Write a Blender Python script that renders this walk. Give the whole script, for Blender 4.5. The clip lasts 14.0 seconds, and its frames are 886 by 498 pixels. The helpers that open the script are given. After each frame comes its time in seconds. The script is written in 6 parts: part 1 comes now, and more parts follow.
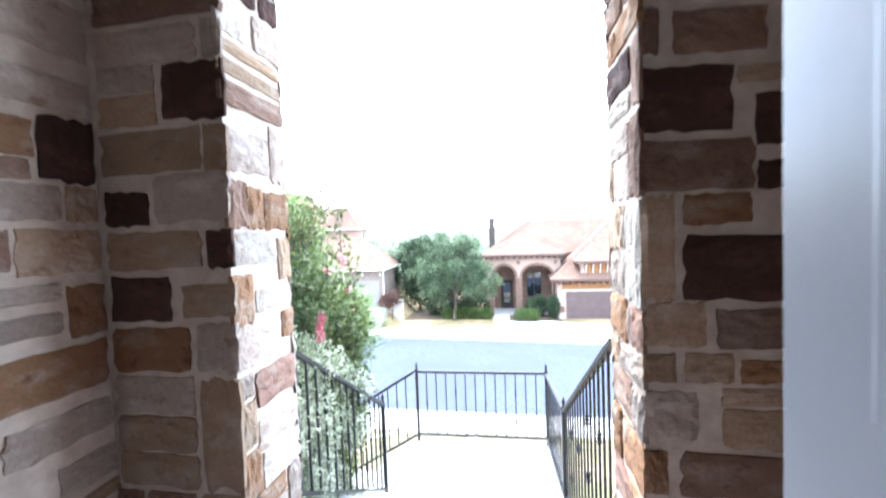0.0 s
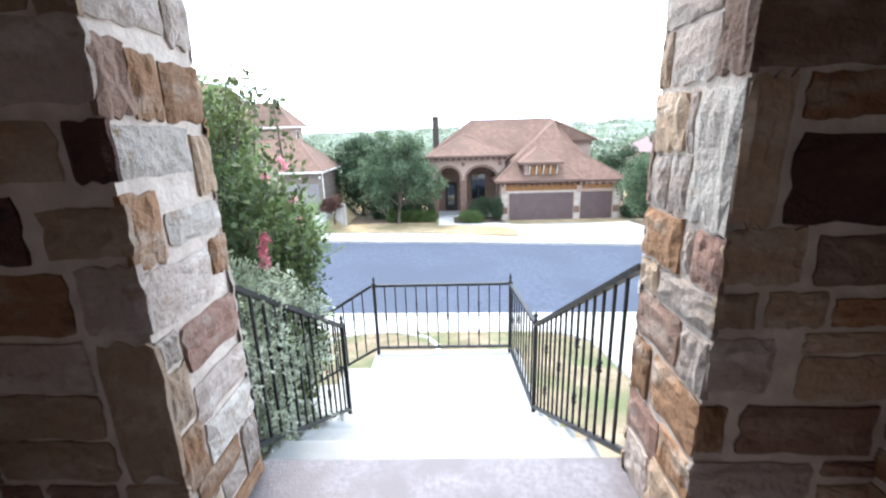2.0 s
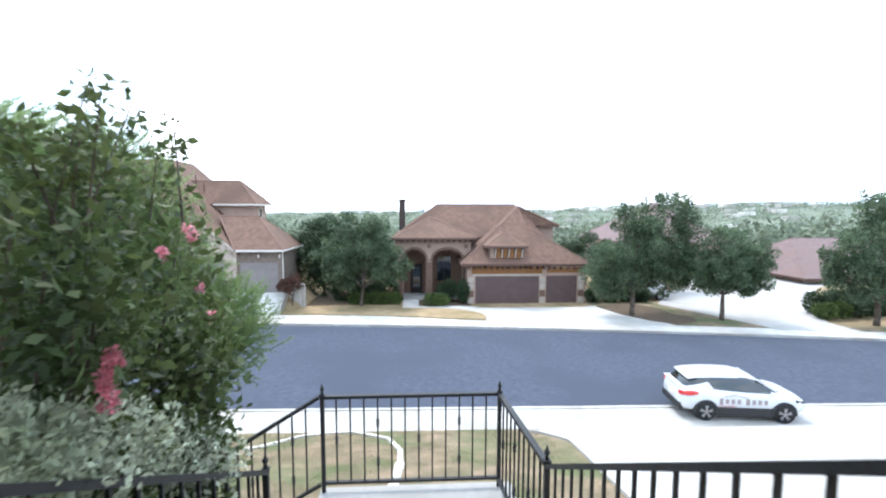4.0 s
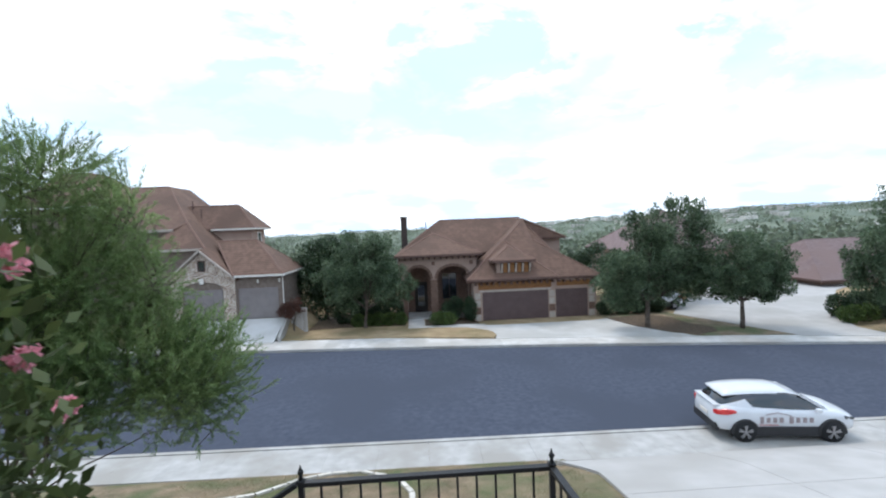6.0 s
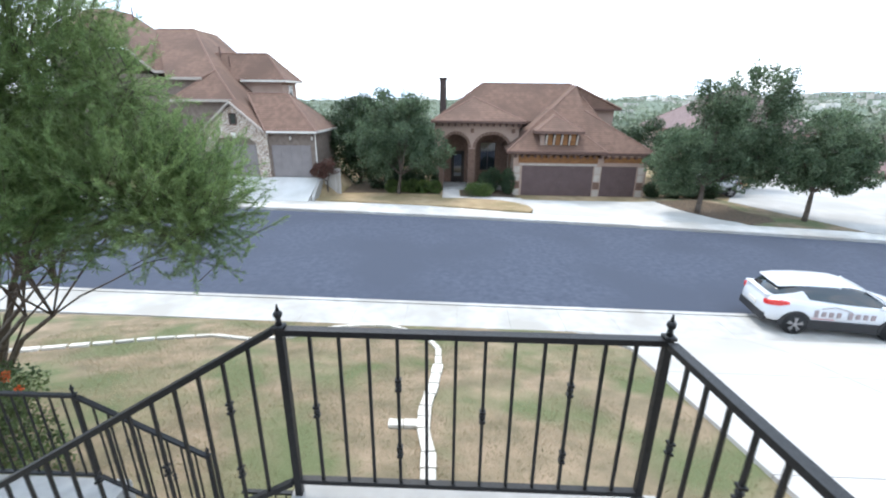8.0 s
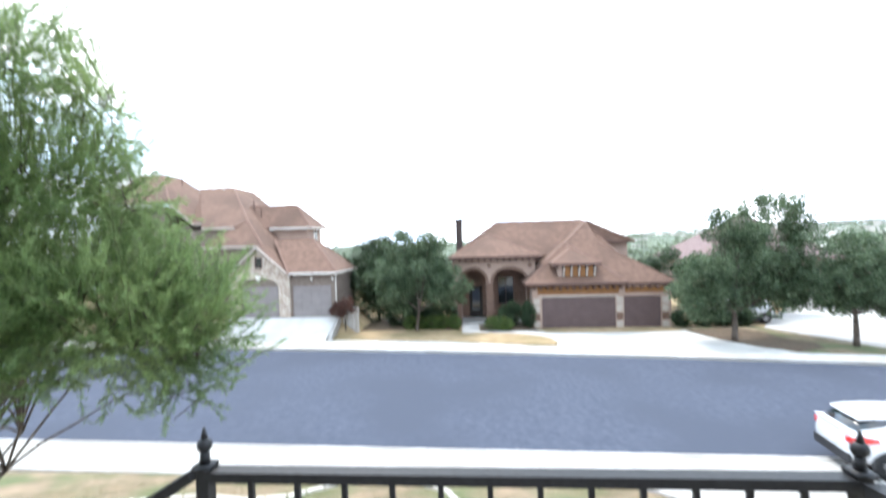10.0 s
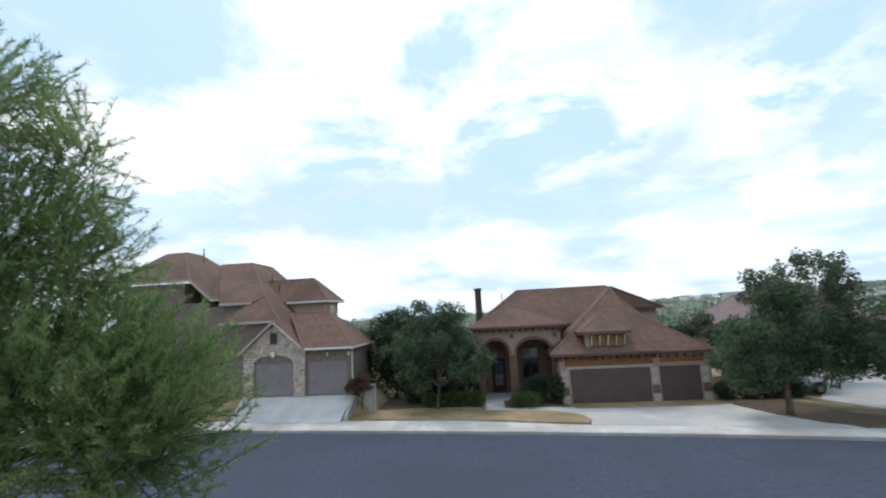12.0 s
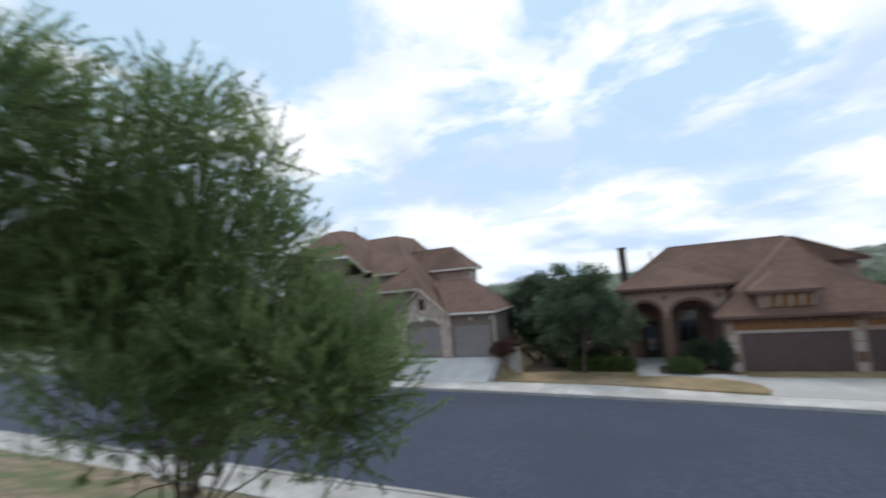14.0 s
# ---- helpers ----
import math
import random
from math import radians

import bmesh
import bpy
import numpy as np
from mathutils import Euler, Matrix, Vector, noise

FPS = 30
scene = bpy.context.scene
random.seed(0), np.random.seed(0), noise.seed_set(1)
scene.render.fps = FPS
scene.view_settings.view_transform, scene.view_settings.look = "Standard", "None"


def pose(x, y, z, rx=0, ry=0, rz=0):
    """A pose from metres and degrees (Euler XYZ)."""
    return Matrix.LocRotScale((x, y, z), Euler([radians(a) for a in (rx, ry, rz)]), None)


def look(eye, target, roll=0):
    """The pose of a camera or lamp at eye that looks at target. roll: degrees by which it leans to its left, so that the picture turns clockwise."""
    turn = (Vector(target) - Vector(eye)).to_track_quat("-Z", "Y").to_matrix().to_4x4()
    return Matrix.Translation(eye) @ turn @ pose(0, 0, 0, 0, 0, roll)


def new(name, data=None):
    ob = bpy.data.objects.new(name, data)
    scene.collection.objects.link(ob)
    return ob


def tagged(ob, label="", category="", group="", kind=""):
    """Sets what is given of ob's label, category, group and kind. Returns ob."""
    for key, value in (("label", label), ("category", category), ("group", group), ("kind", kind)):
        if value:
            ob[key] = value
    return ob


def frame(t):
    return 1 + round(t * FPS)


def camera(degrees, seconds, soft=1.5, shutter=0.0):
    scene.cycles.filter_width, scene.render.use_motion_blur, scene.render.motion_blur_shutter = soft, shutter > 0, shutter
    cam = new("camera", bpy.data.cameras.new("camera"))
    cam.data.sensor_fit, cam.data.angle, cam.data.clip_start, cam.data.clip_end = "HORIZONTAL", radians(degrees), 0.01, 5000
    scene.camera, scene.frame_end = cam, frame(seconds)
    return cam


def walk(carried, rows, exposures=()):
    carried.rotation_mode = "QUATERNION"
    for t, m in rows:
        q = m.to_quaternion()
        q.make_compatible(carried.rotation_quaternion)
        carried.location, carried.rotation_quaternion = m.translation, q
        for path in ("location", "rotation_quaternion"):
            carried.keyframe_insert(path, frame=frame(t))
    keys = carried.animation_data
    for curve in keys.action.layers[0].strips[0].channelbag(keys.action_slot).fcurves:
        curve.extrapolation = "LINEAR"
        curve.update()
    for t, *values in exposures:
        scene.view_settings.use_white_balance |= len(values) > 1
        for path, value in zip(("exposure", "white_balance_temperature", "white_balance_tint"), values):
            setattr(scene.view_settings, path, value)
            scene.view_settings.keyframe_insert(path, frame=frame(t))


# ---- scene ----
cam = camera(91.1, 14.0, soft=2.1, shutter=0.5)
EXPOSURES = [(0, 2.7, 5700, 11), (0.5, 1.85, 5750, 11), (1, 1.65, 5750, 11), (1.5, 1.68, 5750, 11), (2, 1.65, 5850, 11), (2.5, 1.5, 5850, 10), (3, 1.4, 5850, 10), (5.5, -0.05, 5850, 10), (6, -0.1, 5850, 10), (6.5, 0.0, 5850, 10), (7, 0.1, 5850, 10), (9.5, 1.28, 6050, 10), (10, 1.15, 6050, 10), (10.5, 0.4, 6050, 10), (11, 0.0, 6050, 10), (11.5, -0.23, 6000, 10), (12, -0.47, 6000, 10), (12.5, -0.6, 6050, 10), (13, -0.65, 6050, 10), (14, -0.65, 6050, 10)]
PATH = [
    (0, (0.383, -4.673, 2.359), (0.071, -2.699, 2.268), -2.1),
    (0.5, (0.325, -4.526, 2.327), (0.028, -2.582, 1.96), -2.1),
    (1, (0.261, -4.396, 2.306), (0.041, -2.516, 1.661), -1.4),
    (1.5, (0.176, -4.303, 2.325), (0.134, -2.411, 1.678), -1.7),
    (2, (0.15, -4.213, 2.349), (0.092, -2.288, 1.808), -1.7),
    (2.5, (0.162, -4.055, 2.368), (0.072, -2.113, 1.899), -2.0),
    (3, (0.139, -3.866, 2.325), (0.123, -1.895, 1.983), -1.6),
    (5.5, (-0.021, -2.573, 2.214), (0.165, -0.585, 2.103), 1.0),
    (6, (0.013, -2.381, 2.172), (0.114, -0.386, 2.073), -2.3),
    (6.5, (-0.013, -2.121, 2.026), (0.087, -0.181, 1.549), -0.7),
    (7, (-0.027, -1.874, 1.871), (-0.058, 0.01, 1.203), 0.7),
    (9.5, (-0.103, -0.965, 1.34), (-0.187, 0.985, 0.906), 0.4),
    (10, (-0.073, -0.947, 1.303), (-0.221, 1.048, 1.27), -1.6),
    (10.5, (-0.083, -0.701, 1.264), (-0.215, 1.276, 1.535), -3.3),
    (11, (-0.11, -0.529, 1.254), (-0.201, 1.451, 1.527), -3.3),
    (11.5, (-0.162, -0.364, 1.259), (-0.236, 1.614, 1.546), -3.0),
    (12, (-0.195, -0.297, 1.25), (-0.408, 1.67, 1.545), -3.0),
    (12.5, (-0.142, -0.259, 1.251), (-0.41, 1.708, 1.496), -3.3),
    (13, (-0.161, -0.205, 1.266), (-0.455, 1.764, 1.458), -3.1),
    (13.5, (-0.221, -0.212, 1.254), (-0.575, 1.747, 1.442), -3.8),
    (14, (-0.358, -0.283, 1.304), (-1.166, 1.538, 1.48), -4.9),
]
walk(cam, [(t, look(eye, target, roll)) for t, eye, target, roll in PATH], exposures=EXPOSURES)

# ---- light ----
world = bpy.data.worlds.new("sky")
scene.world = world
world.use_nodes = True
SUN_ELEV, SUN_AZ = radians(62), radians(-26)
wn, wl = world.node_tree.nodes, world.node_tree.links
wn.clear()
w_out = wn.new("ShaderNodeOutputWorld")
w_bg = wn.new("ShaderNodeBackground")
w_sky = wn.new("ShaderNodeTexSky")
w_sky.sky_type, w_sky.sun_disc = "NISHITA", False
w_sky.sun_elevation, w_sky.sun_rotation = SUN_ELEV, SUN_AZ
w_sky.air_density, w_sky.dust_density = 1.0, 1.5
# broken cloud cover, projected on a flat layer overhead
w_tc = wn.new("ShaderNodeTexCoord")
w_sep = wn.new("ShaderNodeSeparateXYZ")
w_den = wn.new("ShaderNodeMath")
w_den.operation = "ADD"
w_den.inputs[1].default_value = 0.22
w_div = wn.new("ShaderNodeVectorMath")
w_div.operation = "DIVIDE"
w_cmb = wn.new("ShaderNodeCombineXYZ")
w_n = wn.new("ShaderNodeTexNoise")
w_n.inputs["Scale"].default_value = 1.9
w_n.inputs["Detail"].default_value = 9
w_n.inputs["Roughness"].default_value = 0.6
w_n.inputs["Distortion"].default_value = 0.25
w_off = wn.new("ShaderNodeVectorMath")
w_off.operation = "ADD"
w_off.inputs[1].default_value = (5.35, 2.2, 0.4)
w_ramp = wn.new("ShaderNodeValToRGB")
w_ramp.color_ramp.elements[0].position, w_ramp.color_ramp.elements[1].position = 0.455, 0.545
w_mix = wn.new("ShaderNodeMix")
w_mix.data_type = "RGBA"
w_cloud = wn.new("ShaderNodeTexNoise")
w_cloud.inputs["Scale"].default_value = 1.3
w_cloud.inputs["Detail"].default_value = 6
w_ccol = wn.new("ShaderNodeValToRGB")
w_ccol.color_ramp.elements[0].position, w_ccol.color_ramp.elements[1].position = 0.40, 0.55
w_ccol.color_ramp.elements[0].color, w_ccol.color_ramp.elements[1].color = (8.4, 9.9, 12.3, 1), (13.8, 13.8, 13.6, 1)
wl.new(w_tc.outputs["Generated"], w_sep.inputs[0])
wl.new(w_sep.outputs["Z"], w_den.inputs[0])
for axis in "XYZ":
    wl.new(w_den.outputs[0], w_cmb.inputs[axis])
wl.new(w_tc.outputs["Generated"], w_div.inputs[0])
wl.new(w_cmb.outputs[0], w_div.inputs[1])
wl.new(w_div.outputs[0], w_off.inputs[0])
wl.new(w_off.outputs[0], w_n.inputs["Vector"])
wl.new(w_off.outputs[0], w_cloud.inputs["Vector"])
wl.new(w_n.outputs["Fac"], w_ramp.inputs[0])
w_ramp.color_ramp.elements[0].color = (0.04, 0.04, 0.04, 1)
w_hz = wn.new("ShaderNodeMapRange")
w_hz.inputs["From Min"].default_value, w_hz.inputs["From Max"].default_value = 0.03, 0.36
w_hz.inputs["To Min"].default_value, w_hz.inputs["To Max"].default_value = 0.85, 0.0
wl.new(w_sep.outputs["Z"], w_hz.inputs[0])
w_max = wn.new("ShaderNodeMath")
w_max.operation = "MAXIMUM"
wl.new(w_ramp.outputs[0], w_max.inputs[0])
wl.new(w_hz.outputs[0], w_max.inputs[1])
wl.new(w_max.outputs[0], w_mix.inputs["Factor"])
w_veil = wn.new("ShaderNodeMix")
w_veil.data_type = "RGBA"
w_veil.inputs["Factor"].default_value = 0.8
w_veil.inputs["B"].default_value = (8.3, 10.9, 12.8, 1)
wl.new(w_sky.outputs[0], w_veil.inputs["A"])
wl.new(w_veil.outputs["Result"], w_mix.inputs["A"])
wl.new(w_cloud.outputs["Fac"], w_ccol.inputs[0])
wl.new(w_ccol.outputs[0], w_mix.inputs["B"])
wl.new(w_mix.outputs["Result"], w_bg.inputs[0])
w_bg.inputs[1].default_value = 0.124
wl.new(w_bg.outputs[0], w_out.inputs[0])

sun_data = bpy.data.lights.new("sun", "SUN")
sun_data.energy, sun_data.angle, sun_data.color = 1.9, radians(20), (1.0, 0.90, 0.77)
sun = new("sun", sun_data)
sun_dir = Vector((math.sin(SUN_AZ) * math.cos(SUN_ELEV), math.cos(SUN_AZ) * math.cos(SUN_ELEV), math.sin(SUN_ELEV)))
sun.matrix_world = Matrix.Translation((0, 0, 60)) @ sun_dir.to_track_quat("Z", "Y").to_matrix().to_4x4()


# ---- materials ----
def mat(name, c1, c2, rough=0.8, scale=6.0, detail=5, bump=0.0, bscale=40.0, c3=None, s3=0.6, metal=0.0, rnd=0.0, island=0.0, spec=0.4, stretch=None):
    """Two colours mixed by fine noise, a third by broad stains; rnd varies it from object to object, island from piece to piece."""
    m = bpy.data.materials.new(name)
    m.use_nodes = True
    n, l = m.node_tree.nodes, m.node_tree.links
    b = n["Principled BSDF"]
    b.inputs["Roughness"].default_value = rough
    b.inputs["Metallic"].default_value = metal
    b.inputs["Specular IOR Level"].default_value = spec
    tc = n.new("ShaderNodeTexCoord")
    src = tc.outputs["Object"]
    if stretch:
        mp = n.new("ShaderNodeMapping")
        mp.inputs["Scale"].default_value = stretch
        l.new(src, mp.inputs[0])
        src = mp.outputs[0]
    t1 = n.new("ShaderNodeTexNoise")
    t1.inputs["Scale"].default_value, t1.inputs["Detail"].default_value = scale, detail
    l.new(src, t1.inputs["Vector"])
    r1 = n.new("ShaderNodeValToRGB")
    r1.color_ramp.elements[0].position, r1.color_ramp.elements[1].position = 0.33, 0.67
    r1.color_ramp.elements[0].color, r1.color_ramp.elements[1].color = (*c1, 1), (*c2, 1)
    l.new(t1.outputs["Fac"], r1.inputs[0])
    col = r1.outputs[0]
    if c3:
        t2 = n.new("ShaderNodeTexNoise")
        t2.inputs["Scale"].default_value, t2.inputs["Detail"].default_value = s3, 3
        l.new(src, t2.inputs["Vector"])
        r2 = n.new("ShaderNodeValToRGB")
        r2.color_ramp.elements[0].position, r2.color_ramp.elements[1].position = 0.45, 0.62
        l.new(t2.outputs["Fac"], r2.inputs[0])
        mx = n.new("ShaderNodeMix")
        mx.data_type = "RGBA"
        l.new(r2.outputs[0], mx.inputs["Factor"])
        l.new(col, mx.inputs["A"])
        mx.inputs["B"].default_value = (*c3, 1)
        col = mx.outputs["Result"]
    if rnd or island:
        hs = n.new("ShaderNodeHueSaturation")
        mr = n.new("ShaderNodeMapRange")
        amount = rnd or island
        mr.inputs["To Min"].default_value, mr.inputs["To Max"].default_value = 1 - amount, 1 + amount
        if rnd:
            l.new(n.new("ShaderNodeObjectInfo").outputs["Random"], mr.inputs[0])
        else:
            l.new(n.new("ShaderNodeNewGeometry").outputs["Random Per Island"], mr.inputs[0])
        l.new(mr.outputs[0], hs.inputs["Value"])
        l.new(col, hs.inputs["Color"])
        col = hs.outputs[0]
    l.new(col, b.inputs["Base Color"])
    if bump:
        t3 = n.new("ShaderNodeTexNoise")
        t3.inputs["Scale"].default_value, t3.inputs["Detail"].default_value = bscale, 6
        l.new(src, t3.inputs["Vector"])
        bp = n.new("ShaderNodeBump")
        bp.inputs["Strength"].default_value, bp.inputs["Distance"].default_value = bump, 0.02
        l.new(t3.outputs["Fac"], bp.inputs["Height"])
        l.new(bp.outputs[0], b.inputs["Normal"])
    return m


def stone_mat(tone, first, second, third):
    """Split limestone of one tone: its colour shifts from stone to stone, with smears of a second and stains of a third."""
    m = bpy.data.materials.new("limestone_" + tone)
    m.use_nodes = True
    n, l = m.node_tree.nodes, m.node_tree.links
    b = n["Principled BSDF"]
    b.inputs["Roughness"].default_value, b.inputs["Specular IOR Level"].default_value = 0.9, 0.3
    info, geo = n.new("ShaderNodeObjectInfo"), n.new("ShaderNodeNewGeometry")
    shift = n.new("ShaderNodeVectorMath")
    shift.operation = "ADD"
    l.new(geo.outputs["Position"], shift.inputs[0])
    l.new(info.outputs["Random"], shift.inputs[1])

    def field(scale, stretch, detail, lo, hi):
        mp, t, r = n.new("ShaderNodeMapping"), n.new("ShaderNodeTexNoise"), n.new("ShaderNodeMapRange")
        mp.inputs["Scale"].default_value = stretch
        t.inputs["Scale"].default_value, t.inputs["Detail"].default_value, t.inputs["Roughness"].default_value = scale, detail, 0.62
        r.inputs["From Min"].default_value, r.inputs["From Max"].default_value = lo, hi
        l.new(shift.outputs[0], mp.inputs[0])
        l.new(mp.outputs[0], t.inputs["Vector"])
        l.new(t.outputs["Fac"], r.inputs[0])
        return r.outputs[0]

    def blend(fac, a, c):
        mx = n.new("ShaderNodeMix")
        mx.data_type = "RGBA"
        l.new(fac, mx.inputs["Factor"])
        l.new(a, mx.inputs["A"])
        mx.inputs["B"].default_value = (*c, 1)
        return mx.outputs["Result"]

    base = n.new("ShaderNodeRGB")
    base.outputs[0].default_value = (*first, 1)
    col = blend(field(5, (1, 1, 2.2), 6, 0.50, 0.66), base.outputs[0], second)
    col = blend(field(9, (1, 1, 1.6), 5, 0.60, 0.70), col, third)
    hs, value = n.new("ShaderNodeHueSaturation"), n.new("ShaderNodeMath")
    value.operation = "MULTIPLY"
    each = n.new("ShaderNodeMapRange")
    each.inputs["To Min"].default_value, each.inputs["To Max"].default_value = 0.78, 1.2
    l.new(info.outputs["Random"], each.inputs[0])
    grain = n.new("ShaderNodeMapRange")
    grain.inputs["To Min"].default_value, grain.inputs["To Max"].default_value = 0.72, 1.28
    l.new(field(60, (1, 1, 1), 5, 0.0, 1.0), grain.inputs[0])
    l.new(each.outputs[0], value.inputs[0])
    l.new(grain.outputs[0], value.inputs[1])
    l.new(value.outputs[0], hs.inputs["Value"])
    l.new(col, hs.inputs["Color"])
    l.new(hs.outputs[0], b.inputs["Base Color"])
    rough, fine = n.new("ShaderNodeBump"), n.new("ShaderNodeBump")
    rough.inputs["Strength"].default_value, rough.inputs["Distance"].default_value = 0.9, 0.02
    fine.inputs["Strength"].default_value, fine.inputs["Distance"].default_value = 0.5, 0.006
    l.new(field(17, (1, 1, 1), 6, 0.0, 1.0), rough.inputs["Height"])
    l.new(field(75, (1, 1, 1), 4, 0.0, 1.0), fine.inputs["Height"])
    l.new(rough.outputs[0], fine.inputs["Normal"])
    l.new(fine.outputs[0], b.inputs["Normal"])
    return m


def shingle_mat(name, c1, c2, c3):
    """Asphalt shingles: blotches and fine courses."""
    m = mat(name, c1, c2, 0.9, 3.0, 8, 0.2, 60, c3, 0.35)
    n, l = m.node_tree.nodes, m.node_tree.links
    b = n["Principled BSDF"]
    tc = n.new("ShaderNodeTexCoord")
    wv = n.new("ShaderNodeTexWave")
    wv.bands_direction = "Z"
    wv.inputs["Scale"].default_value, wv.inputs["Distortion"].default_value = 2.6, 1.2
    wv.inputs["Detail"].default_value = 3
    l.new(tc.outputs["Object"], wv.inputs["Vector"])
    mr = n.new("ShaderNodeMapRange")
    mr.inputs["To Min"].default_value, mr.inputs["To Max"].default_value = 0.86, 1.08
    l.new(wv.outputs["Fac"], mr.inputs[0])
    hs = n.new("ShaderNodeHueSaturation")
    old = b.inputs["Base Color"].links[0].from_socket
    l.new(old, hs.inputs["Color"])
    l.new(mr.outputs[0], hs.inputs["Value"])
    l.new(hs.outputs[0], b.inputs["Base Color"])
    return m


def leaf_mat(name, c1, c2, trans=0.35, island=0.45):
    m = mat(name, c1, c2, 0.55, 1.3, 3, island=island)
    b = m.node_tree.nodes["Principled BSDF"]
    n, l = m.node_tree.nodes, m.node_tree.links
    tr = n.new("ShaderNodeBsdfTranslucent")
    mixs = n.new("ShaderNodeMixShader")
    mixs.inputs[0].default_value = trans
    l.new(b.inputs["Base Color"].links[0].from_socket, tr.inputs[0])
    l.new(b.outputs[0], mixs.inputs[1])
    l.new(tr.outputs[0], mixs.inputs[2])
    l.new(mixs.outputs[0], n["Material Output"].inputs[0])
    return m


def rubble_mat():
    """Rubble wall: one tone a stone in pale mortar."""
    m = mat("pale_rubble", (0.3, 0.26, 0.22), (0.3, 0.26, 0.22), 0.95, 9, bump=0.6, bscale=9)
    n, l = m.node_tree.nodes, m.node_tree.links
    tc = n.new("ShaderNodeTexCoord")
    mp = n.new("ShaderNodeMapping")
    mp.inputs["Scale"].default_value = (2.3, 2.3, 3.4)
    cell, edge = n.new("ShaderNodeTexVoronoi"), n.new("ShaderNodeTexVoronoi")
    edge.feature = "DISTANCE_TO_EDGE"
    l.new(tc.outputs["Object"], mp.inputs[0])
    l.new(mp.outputs[0], cell.inputs["Vector"])
    l.new(mp.outputs[0], edge.inputs["Vector"])
    sep = n.new("ShaderNodeSeparateColor")
    l.new(cell.outputs["Color"], sep.inputs[0])
    tone = n.new("ShaderNodeValToRGB")
    e = tone.color_ramp.elements
    e[0].color, e[1].color = (0.09, 0.055, 0.045, 1), (0.60, 0.54, 0.46, 1)
    e.new(0.35).color = (0.24, 0.155, 0.11, 1)
    e.new(0.65).color = (0.36, 0.27, 0.20, 1)
    l.new(sep.outputs[0], tone.inputs[0])
    joint = n.new("ShaderNodeValToRGB")
    joint.color_ramp.elements[0].position, joint.color_ramp.elements[1].position = 0.04, 0.09
    l.new(edge.outputs["Distance"], joint.inputs[0])
    mx = n.new("ShaderNodeMix")
    mx.data_type = "RGBA"
    l.new(joint.outputs[0], mx.inputs["Factor"])
    mx.inputs["A"].default_value = (0.56, 0.50, 0.43, 1)
    l.new(tone.outputs[0], mx.inputs["B"])
    l.new(mx.outputs["Result"], n["Principled BSDF"].inputs["Base Color"])
    return m


def glass_mat(name, tint, rough=0.03):
    m = bpy.data.materials.new(name)
    m.use_nodes = True
    b = m.node_tree.nodes["Principled BSDF"]
    b.inputs["Base Color"].default_value = (*tint, 1)
    b.inputs["Roughness"].default_value = rough
    b.inputs["Specular IOR Level"].default_value = 0.9
    return m


STONE_TONES = {
    "grey": stone_mat("grey", (0.43, 0.355, 0.305), (0.56, 0.50, 0.45), (0.30, 0.22, 0.17)),
    "pale": stone_mat("pale", (0.53, 0.475, 0.42), (0.64, 0.59, 0.53), (0.38, 0.27, 0.18)),
    "tan": stone_mat("tan", (0.42, 0.305, 0.215), (0.50, 0.40, 0.31), (0.31, 0.20, 0.13)),
    "rust": stone_mat("rust", (0.30, 0.17, 0.095), (0.42, 0.32, 0.245), (0.20, 0.105, 0.065)),
    "red": stone_mat("red", (0.37, 0.225, 0.175), (0.47, 0.365, 0.31), (0.28, 0.15, 0.105)),
    "brown": stone_mat("brown", (0.255, 0.165, 0.125), (0.36, 0.275, 0.225), (0.17, 0.10, 0.075)),
    "dark": stone_mat("dark", (0.075, 0.040, 0.034), (0.115, 0.06, 0.047), (0.05, 0.031, 0.028)),
}
M_MORTAR = mat("mortar", (0.58, 0.495, 0.425), (0.74, 0.65, 0.57), 0.95, 14, bump=0.25, bscale=50)
M_SLAB = mat("stained_concrete", (0.165, 0.148, 0.165), (0.235, 0.217, 0.237), 0.42, 45, 10, 0.3, 110, (0.155, 0.135, 0.145), 4.5)
M_STEP = mat("step_concrete", (0.34, 0.335, 0.325), (0.41, 0.40, 0.39), 0.85, 9, 6, 0.15, 120, (0.32, 0.31, 0.29), 1.1)
M_WALK = mat("pavement_concrete", (0.36, 0.345, 0.325), (0.47, 0.455, 0.435), 0.9, 2.5, 8, 0.12, 60, (0.33, 0.31, 0.28), 0.5)
M_DRIVE = mat("driveway_concrete", (0.40, 0.38, 0.36), (0.465, 0.445, 0.425), 0.9, 1.2, 8, 0.12, 60, (0.37, 0.35, 0.325), 0.25)
# far copies of the two concretes above, brighter to stand in for stronger light
M_LIT_DRIVE = mat("lit_driveway_concrete", (0.47, 0.45, 0.42), (0.57, 0.55, 0.525), 0.9, 0.9, 8, 0.12, 60, (0.43, 0.41, 0.38), 0.35)
M_LIT_WALK = mat("lit_pavement_concrete", (0.50, 0.475, 0.44), (0.62, 0.59, 0.56), 0.9, 2.5, 8, 0.12, 60, (0.44, 0.41, 0.37), 0.5, rnd=0.08)
M_ROAD = mat("asphalt", (0.056, 0.064, 0.089), (0.078, 0.088, 0.118), 0.92, 5, 12, 0.15, 120, (0.060, 0.068, 0.092), 0.22, spec=0.15)
M_IRON = mat("black_iron", (0.007, 0.007, 0.008), (0.016, 0.016, 0.018), 0.48, 60, 4, 0.15, 300, spec=0.35)
